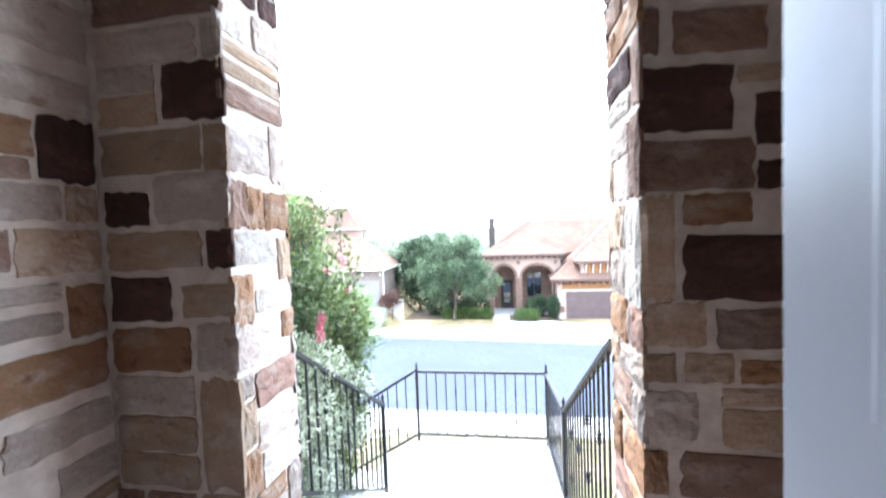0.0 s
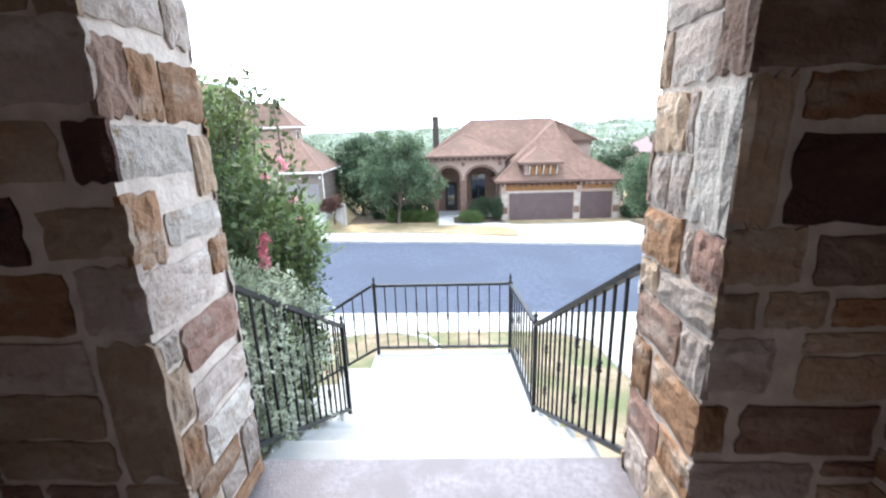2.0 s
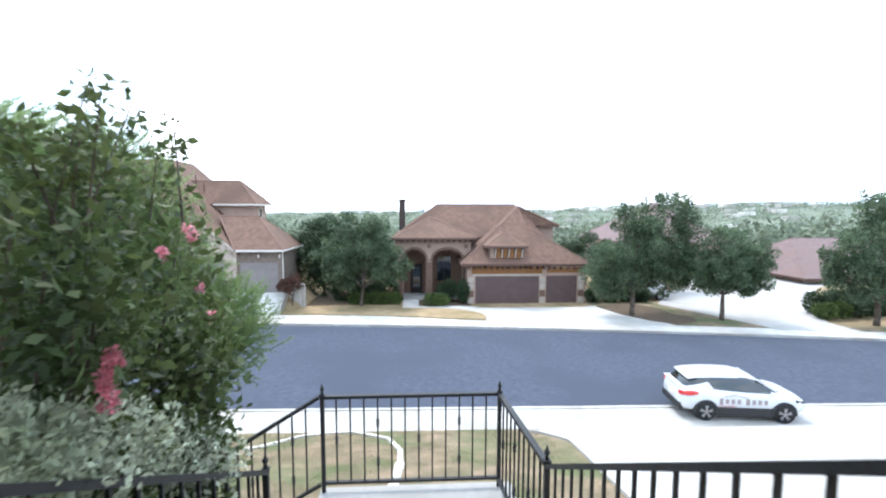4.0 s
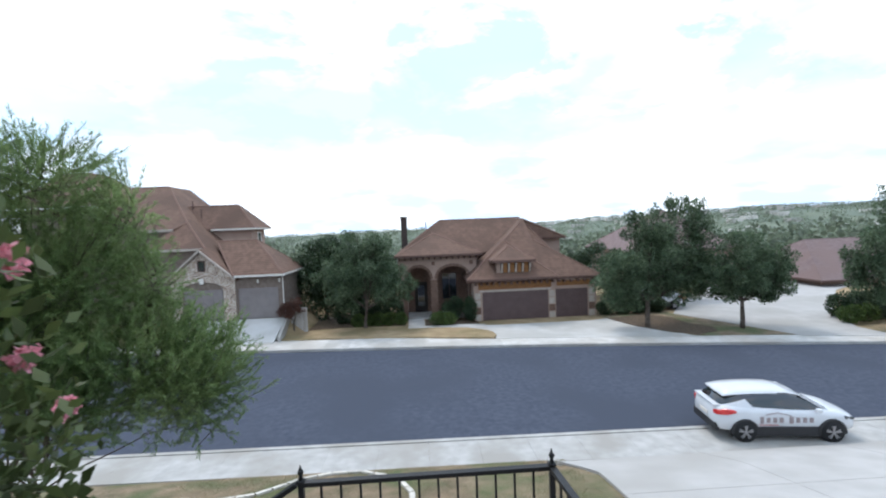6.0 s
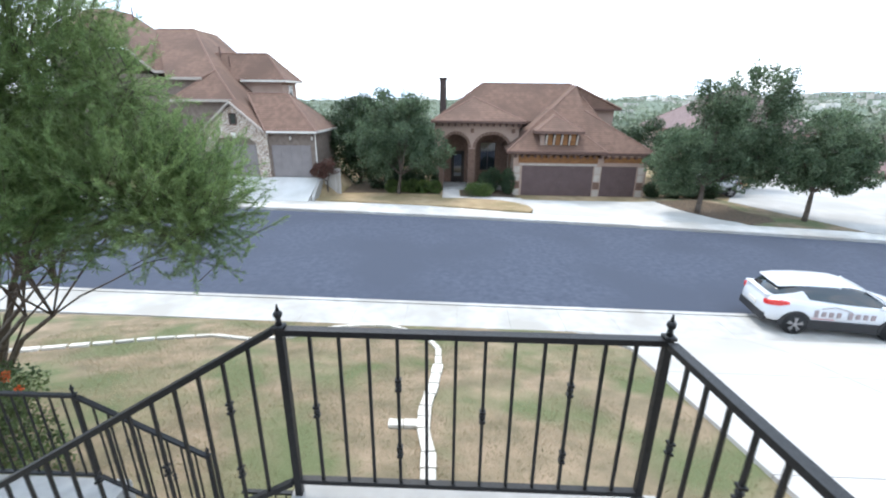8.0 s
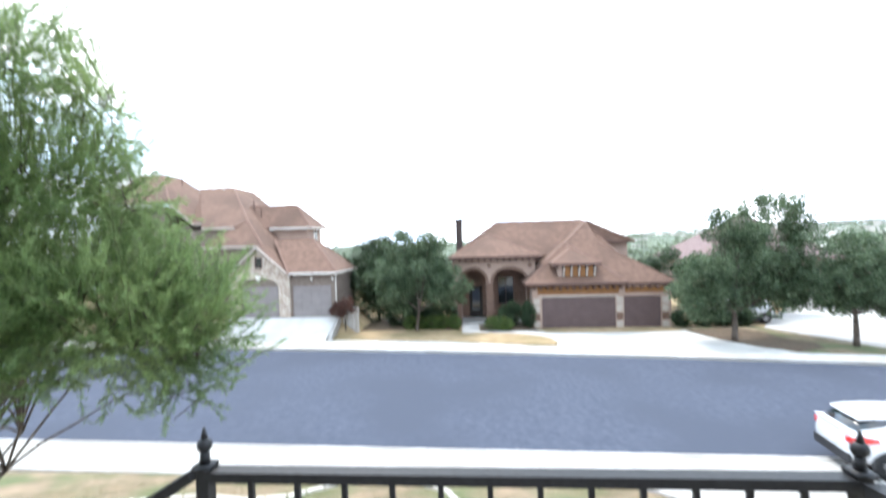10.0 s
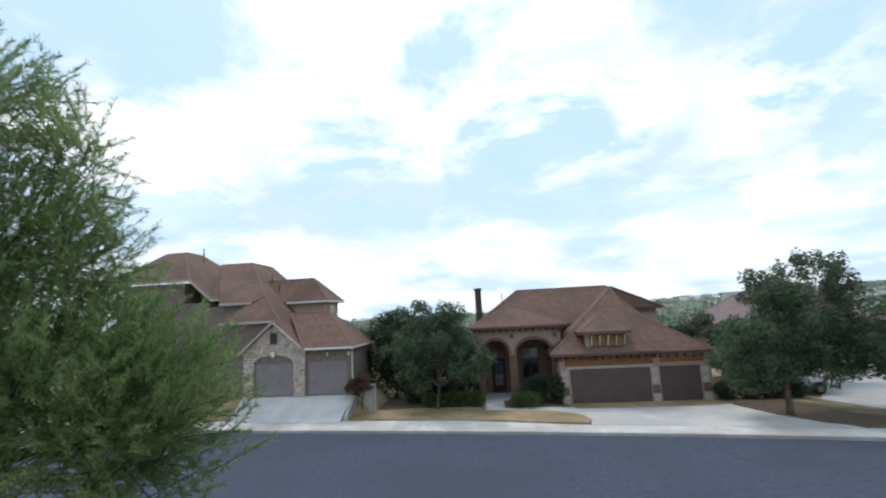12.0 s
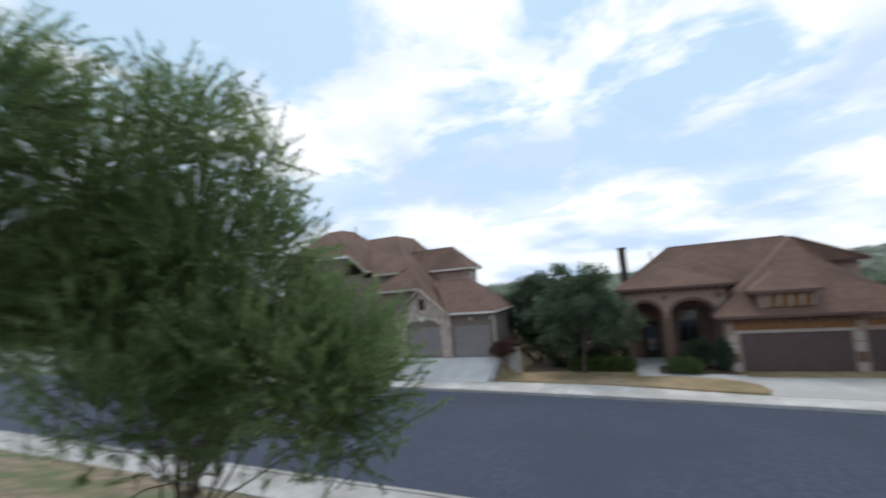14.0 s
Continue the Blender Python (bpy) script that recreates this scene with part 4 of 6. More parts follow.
for p, q in ((G_APEX, R_APEX), (G_APEX, (-14.70, 28.06, 1.395)), (G_APEX, (-19.05, 28.06, 1.40)), (R_APEX, (-23.4, 34.77, R_APEX[2])), ((-26.85, 34.9, 7.79), (-23.5, 31.0, 4.88)), ((-26.85, 34.9, 7.79), (-26.85, 37.25, 7.79))):
    rod(ridge, (p[0], p[1], p[2] - 0.03), (q[0], q[1], q[2] - 0.03), 0.07, 0.07, 6)
part("ridge_cap", ridge, M_RIDGE, house2, "ridge shingles, the brown ones painted paler as a hip highlight")
eave_board((-19.05, 28.03, 1.32), (-14.9, 28.03, 1.32))
eave_board((-20.0, 29.47, 2.72), (-17.5, 29.47, 2.72))
eave_board((-31.0, 30.97, 4.80), (-23.5, 30.97, 4.80))
eave_board((-23.5, 30.96, 4.80), (-21.65, 30.96, 3.18))
eave_board((-21.65, 30.9, 3.18), (-20.2, 30.9, 3.18))
roof_on("roof", M_ROOF, house2, -12.5, -9.2, LY - 0.5, 32.4, -0.45, -14.6, -11.8, 29.75, 29.75, 1.83)
fascia(house2, -12.4, -9.2, LY - 0.5, 32.4, -0.45, M_TRIM)
part("downpipe", rod(bmesh.new(), (-9.40, LY - 0.08, -0.6), (-9.40, LY - 0.08, -3.4), 0.04), M_TRIM, house2)
for x in (-11.05, -9.62):
    part("wall_lamp", B(x - 0.05, x + 0.05, LY - 0.14, LY - 0.003, -1.05, -0.82, bevel=0.015), M_TRIM, house2, "small pale wall lamp")
part("wall", B(-18.7, -14.9, 28.45, 31.0, -4.6, 1.22), M_BRICKWALL, house2)
part("wall", B(-22.6, -17.3, 29.9, 36.0, -4.6, 2.62), M_BRICKWALL, house2)
part("wall", B(-29.5, -22.1, 31.4, 41.0, -4.6, 3.05), M_BRICKWALL, house2)
part("wall", B(-29.5, -24.2, 31.42, 40.0, 3.055, 4.70), M_BRICKWALL, house2)
part("wall", B(-18.0, -13.05, 32.1, 34.9, -4.6, 2.62), M_STUCCO, house2)
roof_on("roof", M_ROOF, house2, -19.0, -12.65, 31.7, 35.3, 2.76, -18.5, -14.45, 33.45, 33.45, 4.64)
fascia(house2, -15.9, -12.65, 31.7, 35.3, 2.76, M_TRIM)
side_window = part("window", B(-13.06, -13.03, 33.35, 33.95, 1.65, 2.35), M_GLASS, house2, "dark glass")
frame_bm = bmesh.new()
for y0, y1, z0, z1 in ((33.28, 33.35, 1.58, 2.42), (33.95, 34.02, 1.58, 2.42), (33.35, 33.95, 1.58, 1.65), (33.35, 33.95, 2.35, 2.42)):
    box(frame_bm, -13.06, -13.0, y0, y1, z0, z1)
part("window_frame", frame_bm, M_TRIM, side_window)
part("keystone", B(-14.82, -14.56, LY - 0.2, LY - 0.143, -0.98, -0.62, bevel=0.02), M_TRIM, gable, "pale keystone")
for p in ((-25.9, 36.0, 7.0), (-17.9, 33.2, 3.9), (-17.0, 32.6, 3.2)):
    part("vent_pipe", rod(bmesh.new(), p, (p[0], p[1], p[2] + 1.15), 0.05), M_FASCIA, house2)


# ---- trees ----
def crown_of(rng, lobes, count, size, aspect=0.55, droop=0.0, shell=0.55):
    """Leaf blades strewn through lobes (centre, radii), thicker towards their skins, as one list of vertices and faces."""
    n = count
    weights = np.array([l[1][0] * l[1][1] * l[1][2] for l in lobes]) ** 0.72
    pick = rng.choice(len(lobes), n, p=weights / weights.sum())
    c = np.array([l[0] for l in lobes])[pick]
    r = np.array([l[1] for l in lobes])[pick]
    d = rng.normal(size=(n, 3))
    d /= np.linalg.norm(d, axis=1)[:, None]
    rad = shell + (1 - shell) * rng.random(n) ** 0.6
    rad *= 1 + 0.12 * np.sin(d[:, 0] * 7 + c[:, 0] * 5) * np.cos(d[:, 2] * 6 + c[:, 1] * 4)
    p = c + d * r * rad[:, None]
    ax = rng.normal(size=(n, 3)) + d * 0.8
    ax[:, 2] -= droop
    ax /= np.linalg.norm(ax, axis=1)[:, None]
    sd = np.cross(ax, rng.normal(size=(n, 3)))
    sd /= np.linalg.norm(sd, axis=1)[:, None] + 1e-9
    nr = np.cross(ax, sd)
    s = size * (0.6 + 0.8 * rng.random(n))[:, None]
    v = np.stack([p, p + ax * s * 0.5 + sd * s * aspect * 0.5 + nr * s * 0.08, p + ax * s, p + ax * s * 0.5 - sd * s * aspect * 0.5 + nr * s * 0.08], 1).reshape(-1, 3)
    return v


def leaf_mesh(name, v, material):
    n = len(v) // 4
    me = bpy.data.meshes.new(name)
    me.vertices.add(n * 4)
    me.vertices.foreach_set("co", v.astype(np.float32).ravel())
    me.loops.add(n * 4)
    me.loops.foreach_set("vertex_index", np.arange(n * 4, dtype=np.int32))
    me.polygons.add(n)
    me.polygons.foreach_set("loop_start", np.arange(0, n * 4, 4, dtype=np.int32))
    me.update(calc_edges=True)
    me.validate()
    me.materials.append(material)
    return me


def limb(bm, pts, r0, r1, seg=7):
    for i in range(len(pts) - 1):
        a, b = i / (len(pts) - 1), (i + 1) / (len(pts) - 1)
        rod(bm, pts[i], pts[i + 1], r0 + (r1 - r0) * a, r0 + (r1 - r0) * b, seg, caps=(i == len(pts) - 2 or i == 0))


def tree(label, at, trunk_h, lobes, leaves, size, material, seed, trunk_r=0.13, group="street trees"):
    """A broadleaf tree: lobes are (x, y, z, rx, ry, rz) from its foot."""
    rng = np.random.default_rng(seed)
    t = thing("tree", label, "tree", at, group=group)
    bm = bmesh.new()
    top = Vector((rng.normal() * 0.1, rng.normal() * 0.1, trunk_h))
    limb(bm, [(0, 0, -0.12), (0.02, 0.01, trunk_h * 0.3), (top.x * 0.6, top.y * 0.5, trunk_h * 0.7), tuple(top)], trunk_r * 1.25, trunk_r * 0.75, 10)
    for l in lobes:
        end = Vector(l[:3])
        mid = top.lerp(end, 0.5) + Vector((rng.normal() * 0.15, rng.normal() * 0.15, -0.1))
        limb(bm, [tuple(top - Vector((0, 0, 0.1))), tuple(mid), tuple(end)], trunk_r * 0.55, 0.02, 6)
        for _ in range(3):
            tip = end + Vector((rng.normal() * l[3] * 0.5, rng.normal() * l[4] * 0.5, rng.normal() * l[5] * 0.5))
            limb(bm, [tuple(mid), tuple(tip)], 0.03, 0.008, 5)
    part("trunk", bm, M_BARK, t, smooth=True)
    sub = []
    for x, y, z, rx, ry, rz in lobes:
        sub.append(((x, y, z), (rx * 0.66, ry * 0.66, rz * 0.66)))
        for _ in range(26):
            d = rng.normal(size=3)
            d /= np.linalg.norm(d)
            k = 0.13 + 0.18 * rng.random()
            o = 0.66 + 0.38 * rng.random()
            sub.append(((x + d[0] * rx * o, y + d[1] * ry * o, z + d[2] * rz * o), (rx * k, ry * k, rz * k * 1.15)))
    ob = new("crown", leaf_mesh("crown", crown_of(rng, sub, int(leaves * 2.1), size * 0.68, 0.6, shell=0.35), material))
    ob.parent = t
    return t


tree("young oak with a round green crown on the dry grass", (-4.05, 27.6, -4.6), 1.5, [(0.1, 0, 3.6, 2.3, 1.9, 1.7), (-1.2, 0.2, 2.9, 1.7, 1.6, 1.4), (1.7, 0, 3.0, 1.7, 1.6, 1.4), (0.7, 0, 5.0, 1.5, 1.3, 1.1), (-0.8, 0, 5.6, 1.2, 1.1, 1.1), (0.9, 0, 5.9, 1.2, 1.1, 0.9), (2.4, -0.2, 2.4, 0.9, 0.9, 0.7), (-2.0, 0, 3.8, 1.2, 1.1, 1.2)], 15200, 0.19, M_LEAF_OAK, 3, 0.10)
tree("dark evergreen oak behind the garden bed", (-7.6, 32.0, -4.6), 1.3, [(0, 0, 3.6, 2.4, 1.8, 2.2), (-1.2, 0, 2.8, 1.7, 1.5, 2.0), (1.9, 0, 3.6, 2.2, 1.5, 2.2), (0.4, 0, 5.4, 1.8, 1.4, 1.2), (-0.6, -0.4, 1.2, 2.2, 0.9, 1.2), (2.2, -0.4, 1.2, 2.0, 0.9, 1.2)], 19000, 0.2, M_LEAF_DARK, 4, 0.14)
tree("dark evergreen oak beside the brick house", (-3.6, 32.8, -4.6), 1.3, [(0, 0, 3.4, 2.2, 1.5, 2.0), (-1.4, 0, 3.8, 1.8, 1.4, 1.9), (-0.4, -0.6, 1.2, 2.2, 0.9, 1.2)], 12000, 0.2, M_LEAF_DARK, 5, 0.14)
tree("tall oak with an open wind-blown top on mulch", (14.15, 24.2, -4.62), 1.7, [(0.3, 0, 4.2, 2.4, 2.0, 2.1), (-1.8, 0, 3.2, 1.7, 1.6, 1.5), (2.3, 0.8, 4.3, 2.3, 2.0, 2.2), (0.6, 0.2, 6.6, 1.2, 1.1, 1.3), (-0.7, 0.2, 6.2, 0.8, 0.8, 1.1), (2.6, 0.6, 7.0, 1.2, 1.1, 1.3), (3.9, 0.8, 6.6, 0.7, 0.7, 1.2), (3.6, 1.0, 3.2, 1.8, 1.6, 1.6), (-1.8, 0, 2.2, 1.2, 1.2, 1.1), (4.3, 0.8, 4.9, 1.2, 1.1, 1.4), (-0.6, 0, 2.3, 1.5, 1.4, 1.0), (2.0, 0.4, 2.2, 1.6, 1.4, 0.9)], 27000, 0.19, M_LEAF_OAK, 6, 0.14)
tree("round oak on the strip between driveways", (19.25, 22.7, -4.62), 1.7, [(0, 0, 3.4, 2.0, 1.8, 1.6), (1.5, 0, 2.9, 1.5, 1.3, 1.1), (-0.8, 0, 3.0, 1.4, 1.3, 1.2), (0.4, 0, 5.0, 1.5, 1.2, 1.1), (1.9, 0, 3.6, 1.3, 1.2, 1.2), (1.7, 0, 2.2, 1.1, 1.0, 0.7), (-0.6, 0, 2.3, 1.1, 1.0, 0.7)], 15000, 0.18, M_LEAF_OAK, 7, 0.12)
tree("tall dense oak beyond the broad driveway", (27.8, 21.0, -4.62), 1.6, [(0, 0, 3.6, 2.5, 2.1, 2.2), (1.9, 0, 3.4, 2.2, 1.8, 2.0), (0.7, 0, 6.0, 1.5, 1.4, 1.6), (-1.6, 0, 2.8, 1.7, 1.5, 1.5), (-2.0, 0, 4.4, 1.5, 1.4, 1.6), (-0.4, 0.2, 7.2, 1.0, 1.0, 1.2)], 16000, 0.2, M_LEAF_OAK, 8, 0.15)
tree("dark oak behind the brown roofed house", (15.5, 36.0, -4.62), 1.5, [(0, 0, 2.5, 2.6, 2.0, 2.0), (2.6, 0, 2.0, 2.4, 1.8, 1.6)], 9000, 0.22, M_LEAF_DARK, 9, 0.14)
tree("dark oak at the edge of the neighbouring lot", (19.0, 32.5, -4.62), 1.2, [(0, 0, 3.0, 2.6, 1.8, 2.0), (2.8, 0, 2.4, 2.0, 1.6, 1.5)], 9000, 0.22, M_LEAF_DARK, 10, 0.14)
tree("small plum tree with dull red leaves by a fence", (-8.7, 26.9, -4.5), 0.9, [(0, 0, 1.7, 0.8, 0.7, 0.6), (-0.5, 0, 1.5, 0.5, 0.5, 0.4)], 2500, 0.12, leaf_mat("plum_leaves", (0.07, 0.03, 0.022), (0.14, 0.07, 0.05)), 11, 0.05, "garden trees")


def shrub(label, at, lobes, leaves, size, material, seed, name="shrub", group="garden shrubs", aspect=0.55, shell=0.5):
    rng = np.random.default_rng(seed)
    t = thing(name, label, "shrub", at, group=group)
    bm = bmesh.new()
    for l in lobes:
        for _ in range(3):
            limb(bm, [(rng.normal() * 0.04, rng.normal() * 0.04, -0.05), (l[0] * 0.5, l[1] * 0.5, l[2] * 0.5), (l[0] + rng.normal() * l[3] * 0.3, l[1] + rng.normal() * l[4] * 0.3, l[2] + l[5] * 0.3)], 0.018, 0.005, 5)
    part("stem", bm, M_BARK, t)
    sub = []
    for x, y, z, rx, ry, rz in lobes:
        sub.append(((x, y, z), (rx, ry, rz)))
        for _ in range(6):
            d = rng.normal(size=3)
            d /= np.linalg.norm(d)
            sub.append(((x + d[0] * rx * 0.7, y + d[1] * ry * 0.7, z + d[2] * rz * 0.7), (rx * 0.4, ry * 0.4, rz * 0.4)))
    ob = new("foliage", leaf_mesh("foliage", crown_of(rng, sub, leaves, size, aspect, shell=shell), material))
    ob.parent = t
    return t


shrub("clipped pale green round shrub on mulch", (1.35, 27.6, -4.61), [(0, 0, 0.5, 0.62, 0.55, 0.48), (0.5, 0, 0.45, 0.5, 0.5, 0.42), (-0.5, 0, 0.45, 0.5, 0.5, 0.42)], 4500, 0.09, M_LEAF_HEDGE, 21)
shrub("tall dark green shrub before the porch window", (2.35, 29.0, -4.61), [(0, 0, 0.9, 0.6, 0.5, 0.85), (-0.5, 0.1, 0.8, 0.5, 0.45, 0.7)], 4500, 0.1, M_LEAF_DARK, 22)
shrub("upright dark green shrub beside the garage wall", (3.35, 28.3, -4.61), [(0, 0, 0.9, 0.5, 0.5, 0.88)], 3500, 0.1, M_LEAF_DARK, 23)
for i in range(5):
    shrub("low yellow-green shrub along the garden bed", (-1.65 - 0.75 * i, 28.4 + 0.1 * (i % 2), -4.61), [(0, 0, 0.42, 0.5, 0.42, 0.42 + 0.08 * (i % 3))], 2200, 0.09, M_LEAF_HEDGE, 30 + i)
for i in range(4):
    shrub("dark hedge shrub behind the garden bed", (-2.2 - 1.2 * i, 29.8, -4.61), [(0, 0, 0.8, 0.75, 0.5, 0.85)], 2600, 0.12, M_LEAF_DARK, 40 + i)
for i in range(4):
    shrub("dark green shrub at the foot of the street oak", (13.3 + 1.2 * i, 28.4, -4.61), [(0, 0, 0.5, 0.75, 0.5, 0.55)], 2400, 0.12, M_LEAF_DARK, 50 + i)
for i in range(9):
    shrub("clipped hedge shrub at the edge of the broad driveway", (26.0 + 1.2 * i, 22.6 + 0.2 * i, -4.61), [(0, 0, 0.5, 0.7, 0.6, 0.52)], 2000, 0.12, M_LEAF_HEDGE if i < 2 else M_LEAF_DARK, 60 + i)

for i in range(9):
    shrub("tall dark hedge shrub beyond the broad driveway", (26.8 + 1.25 * i, 24.0 + 0.2 * i, -4.61), [(0, 0, 0.75, 0.85, 0.6, 0.8)], 2200, 0.14, M_LEAF_DARK, 90 + i)

# crape myrtle in flower by the steps
rng = np.random.default_rng(77)
myrtle = thing("crape_myrtle", "crape myrtle with pink blossom beside the iron handrail", "shrub", (-1.65, -1.85, land(-1.65, -1.85)))
base = Vector(myrtle.location)
bm = bmesh.new()
sub, wands = [], []
for i in range(64):
    a, r = rng.random() * 2 * math.pi, 0.72 * math.sqrt(rng.random())
    top = Vector((-1.35 + r * math.cos(a), -1.62 + 0.8 * r * math.sin(a), 1.15 + 1.3 * rng.random() - 0.3 * r))
    top.x, top.y = min(top.x, -0.92), min(top.y, -1.45)
    foot = Vector((rng.normal() * 0.05, rng.normal() * 0.05, 0))
    mid = foot.lerp(top - base, 0.55) + Vector((rng.normal() * 0.05, rng.normal() * 0.05, 0))
    limb(bm, [tuple(foot), tuple(mid), tuple(top - base)], 0.016, 0.004, 5)
    sub.append((tuple(top - base), (0.2, 0.2, 0.26)))
    sub.append((tuple((top - base).lerp(mid, 0.35)), (0.24, 0.24, 0.25)))
    sub.append((tuple((top - base).lerp(mid, 0.7)), (0.24, 0.24, 0.25)))
for i in range(11):
    a = rng.random() * 2 * math.pi
    p = Vector((-1.3 + 0.42 * math.cos(a), -1.6 + 0.35 * math.sin(a), 2.2)) - base
    q = p + Vector((rng.normal() * 0.12, rng.normal() * 0.12, 0.22 + 0.22 * rng.random()))
    limb(bm, [tuple(p), tuple(q)], 0.005, 0.002, 4)
    for k in range(6):
        wands.append((tuple(p.lerp(q, 0.3 + 0.14 * k)), (0.05, 0.05, 0.05)))
part("stem", bm, M_BARK, myrtle)
v = np.concatenate([crown_of(rng, sub, 42000, 0.05, 0.5, shell=0.15), crown_of(rng, wands, 900, 0.038, 0.5, shell=0.3)])
ob = new("foliage", leaf_mesh("foliage", v, M_LEAF_MYRTLE))
ob.parent = myrtle
for p in ((-0.83, -2.1, 1.70), (-0.84, -2.1, 1.76), (-0.82, -2.08, 1.82), (-1.0, -1.25, 2.12), (-1.05, -1.2, 2.16), (-1.12, -1.3, 2.05), (-0.95, -1.3, 1.9), (-0.98, -1.15, 1.72)):
    r = crown_of(rng, [(tuple(Vector(p) - base), (0.024, 0.024, 0.03))], 80, 0.018, 0.9, shell=0.2)
    o = new("blossom", leaf_mesh("blossom", r, M_PINK))
    o.parent = myrtle

# variegated shrub that grows through the handrail
pale = thing("variegated_shrub", "small-leaved variegated shrub growing through the iron handrail", "shrub", (-1.15, -1.85, land(-1.15, -1.85)))
base = Vector(pale.location)
bm = bmesh.new()
sub = []
for i in range(95):
    y = -2.62 + 1.12 * rng.random()
    x = -1.3 + 0.5 * rng.random()
    top = 0.82 - (y + 1.15) * 0.55 - 0.1
    z = top - 1.3 * rng.random() ** 1.3
    tip = Vector((x, y, z)) - base
    limb(bm, [(rng.normal() * 0.1, rng.normal() * 0.25, 0), tuple(tip * 0.6), tuple(tip)], 0.008, 0.002, 4)
    sub.append((tuple(tip), (0.13, 0.12, 0.2)))
for i in range(26):
    y = -2.4 + 0.88 * rng.random()
    tip = Vector((-1.1 + 0.3 * rng.random(), y, 0.95 - (y + 1.15) * 0.55 + 0.15 * rng.random())) - base
    sub.append((tuple(tip), (0.14, 0.14, 0.12)))
part("stem", bm, M_BARK, pale)
ob = new("foliage", leaf_mesh("foliage", crown_of(rng, sub, 50000, 0.028, 0.55, shell=0.15), M_LEAF_PALE))
ob.parent = pale

# feathery tree that leans over the lawn
feather = thing("feathery_tree", "leaning feathery green tree with many fine twigs", "tree", (-8.2, 4.8, land(-8.2, 4.8)))
base = Vector(feather.location)
lobes = [((-2.85, 2.25, 0.85), (1.15, 0.9, 0.75)), ((-3.5, 2.3, 1.8), (0.8, 0.8, 0.8)), ((-2.95, 2.3, 2.45), (0.30, 0.35, 0.6)), ((-3.5, 2.0, 2.75), (0.45, 0.5, 0.6)), ((-4.3, 2.0, 1.2), (1.1, 1.0, 1.2)), ((-2.3, 2.25, 0.6), (0.7, 0.6, 0.75)), ((-4.5, 1.9, 2.7), (0.8, 0.8, 0.9)), ((-2.75, 2.35, 1.75), (0.38, 0.4, 0.4)), ((-5.2, 2.3, 1.6), (1.1, 1.0, 1.4)), ((-3.6, 1.6, 0.6), (0.9, 0.7, 0.6)), ((-4.1, 1.0, 2.9), (0.7, 0.6, 0.9)), ((-4.9, 1.1, 1.6), (0.9, 0.7, 1.2))]
bm = bmesh.new()
mains = []
for k in range(12):
    a = rng.random() * 6.28
    foot = Vector((0.14 * math.cos(a), 0.14 * math.sin(a), -0.1))
    knee = Vector((2.0 + 1.8 * rng.random(), -1.1 - 0.9 * rng.random(), 2.3 + 1.2 * rng.random()))
    thick = 0.022 + 0.026 * rng.random()
    limb(bm, [tuple(foot), tuple(foot.lerp(knee, 0.3) + Vector((-0.05, 0, -0.05))), tuple(foot.lerp(knee, 0.65) + Vector((-0.05, 0, 0.1))), tuple(knee)], thick, thick * 0.5, 8)
    mains.append(knee)
for c, r in lobes:
    for k in range(6):
        knee = mains[int(rng.integers(len(mains)))]
        d = rng.normal(size=3)
        end = Vector(c) - base + Vector((d[0] * r[0], d[1] * r[1], d[2] * r[2])) * 0.35
        mid = knee.lerp(end, 0.5) + Vector((0.05, 0, 0.12 + 0.1 * rng.normal()))
        limb(bm, [tuple(knee), tuple(knee.lerp(mid, 0.5) + Vector((0.03, 0, 0.05))), tuple(mid), tuple(mid.lerp(end, 0.55) + Vector((0, 0, 0.05))), tuple(end)], 0.013, 0.003, 5)
blades = []
weights = np.array([r[0] * r[1] * r[2] for _, r in lobes]) ** 0.7
reach_z = [-0.6, -0.15, 0.3, 0.75, 1.2, 1.5, 1.75, 2.1, 2.6, 3.1, 3.35]
reach_x = [-2.6, -2.1, -1.78, -1.68, -1.74, -2.12, -2.5, -2.55, -2.62, -2.78, -3.1]
made = 0
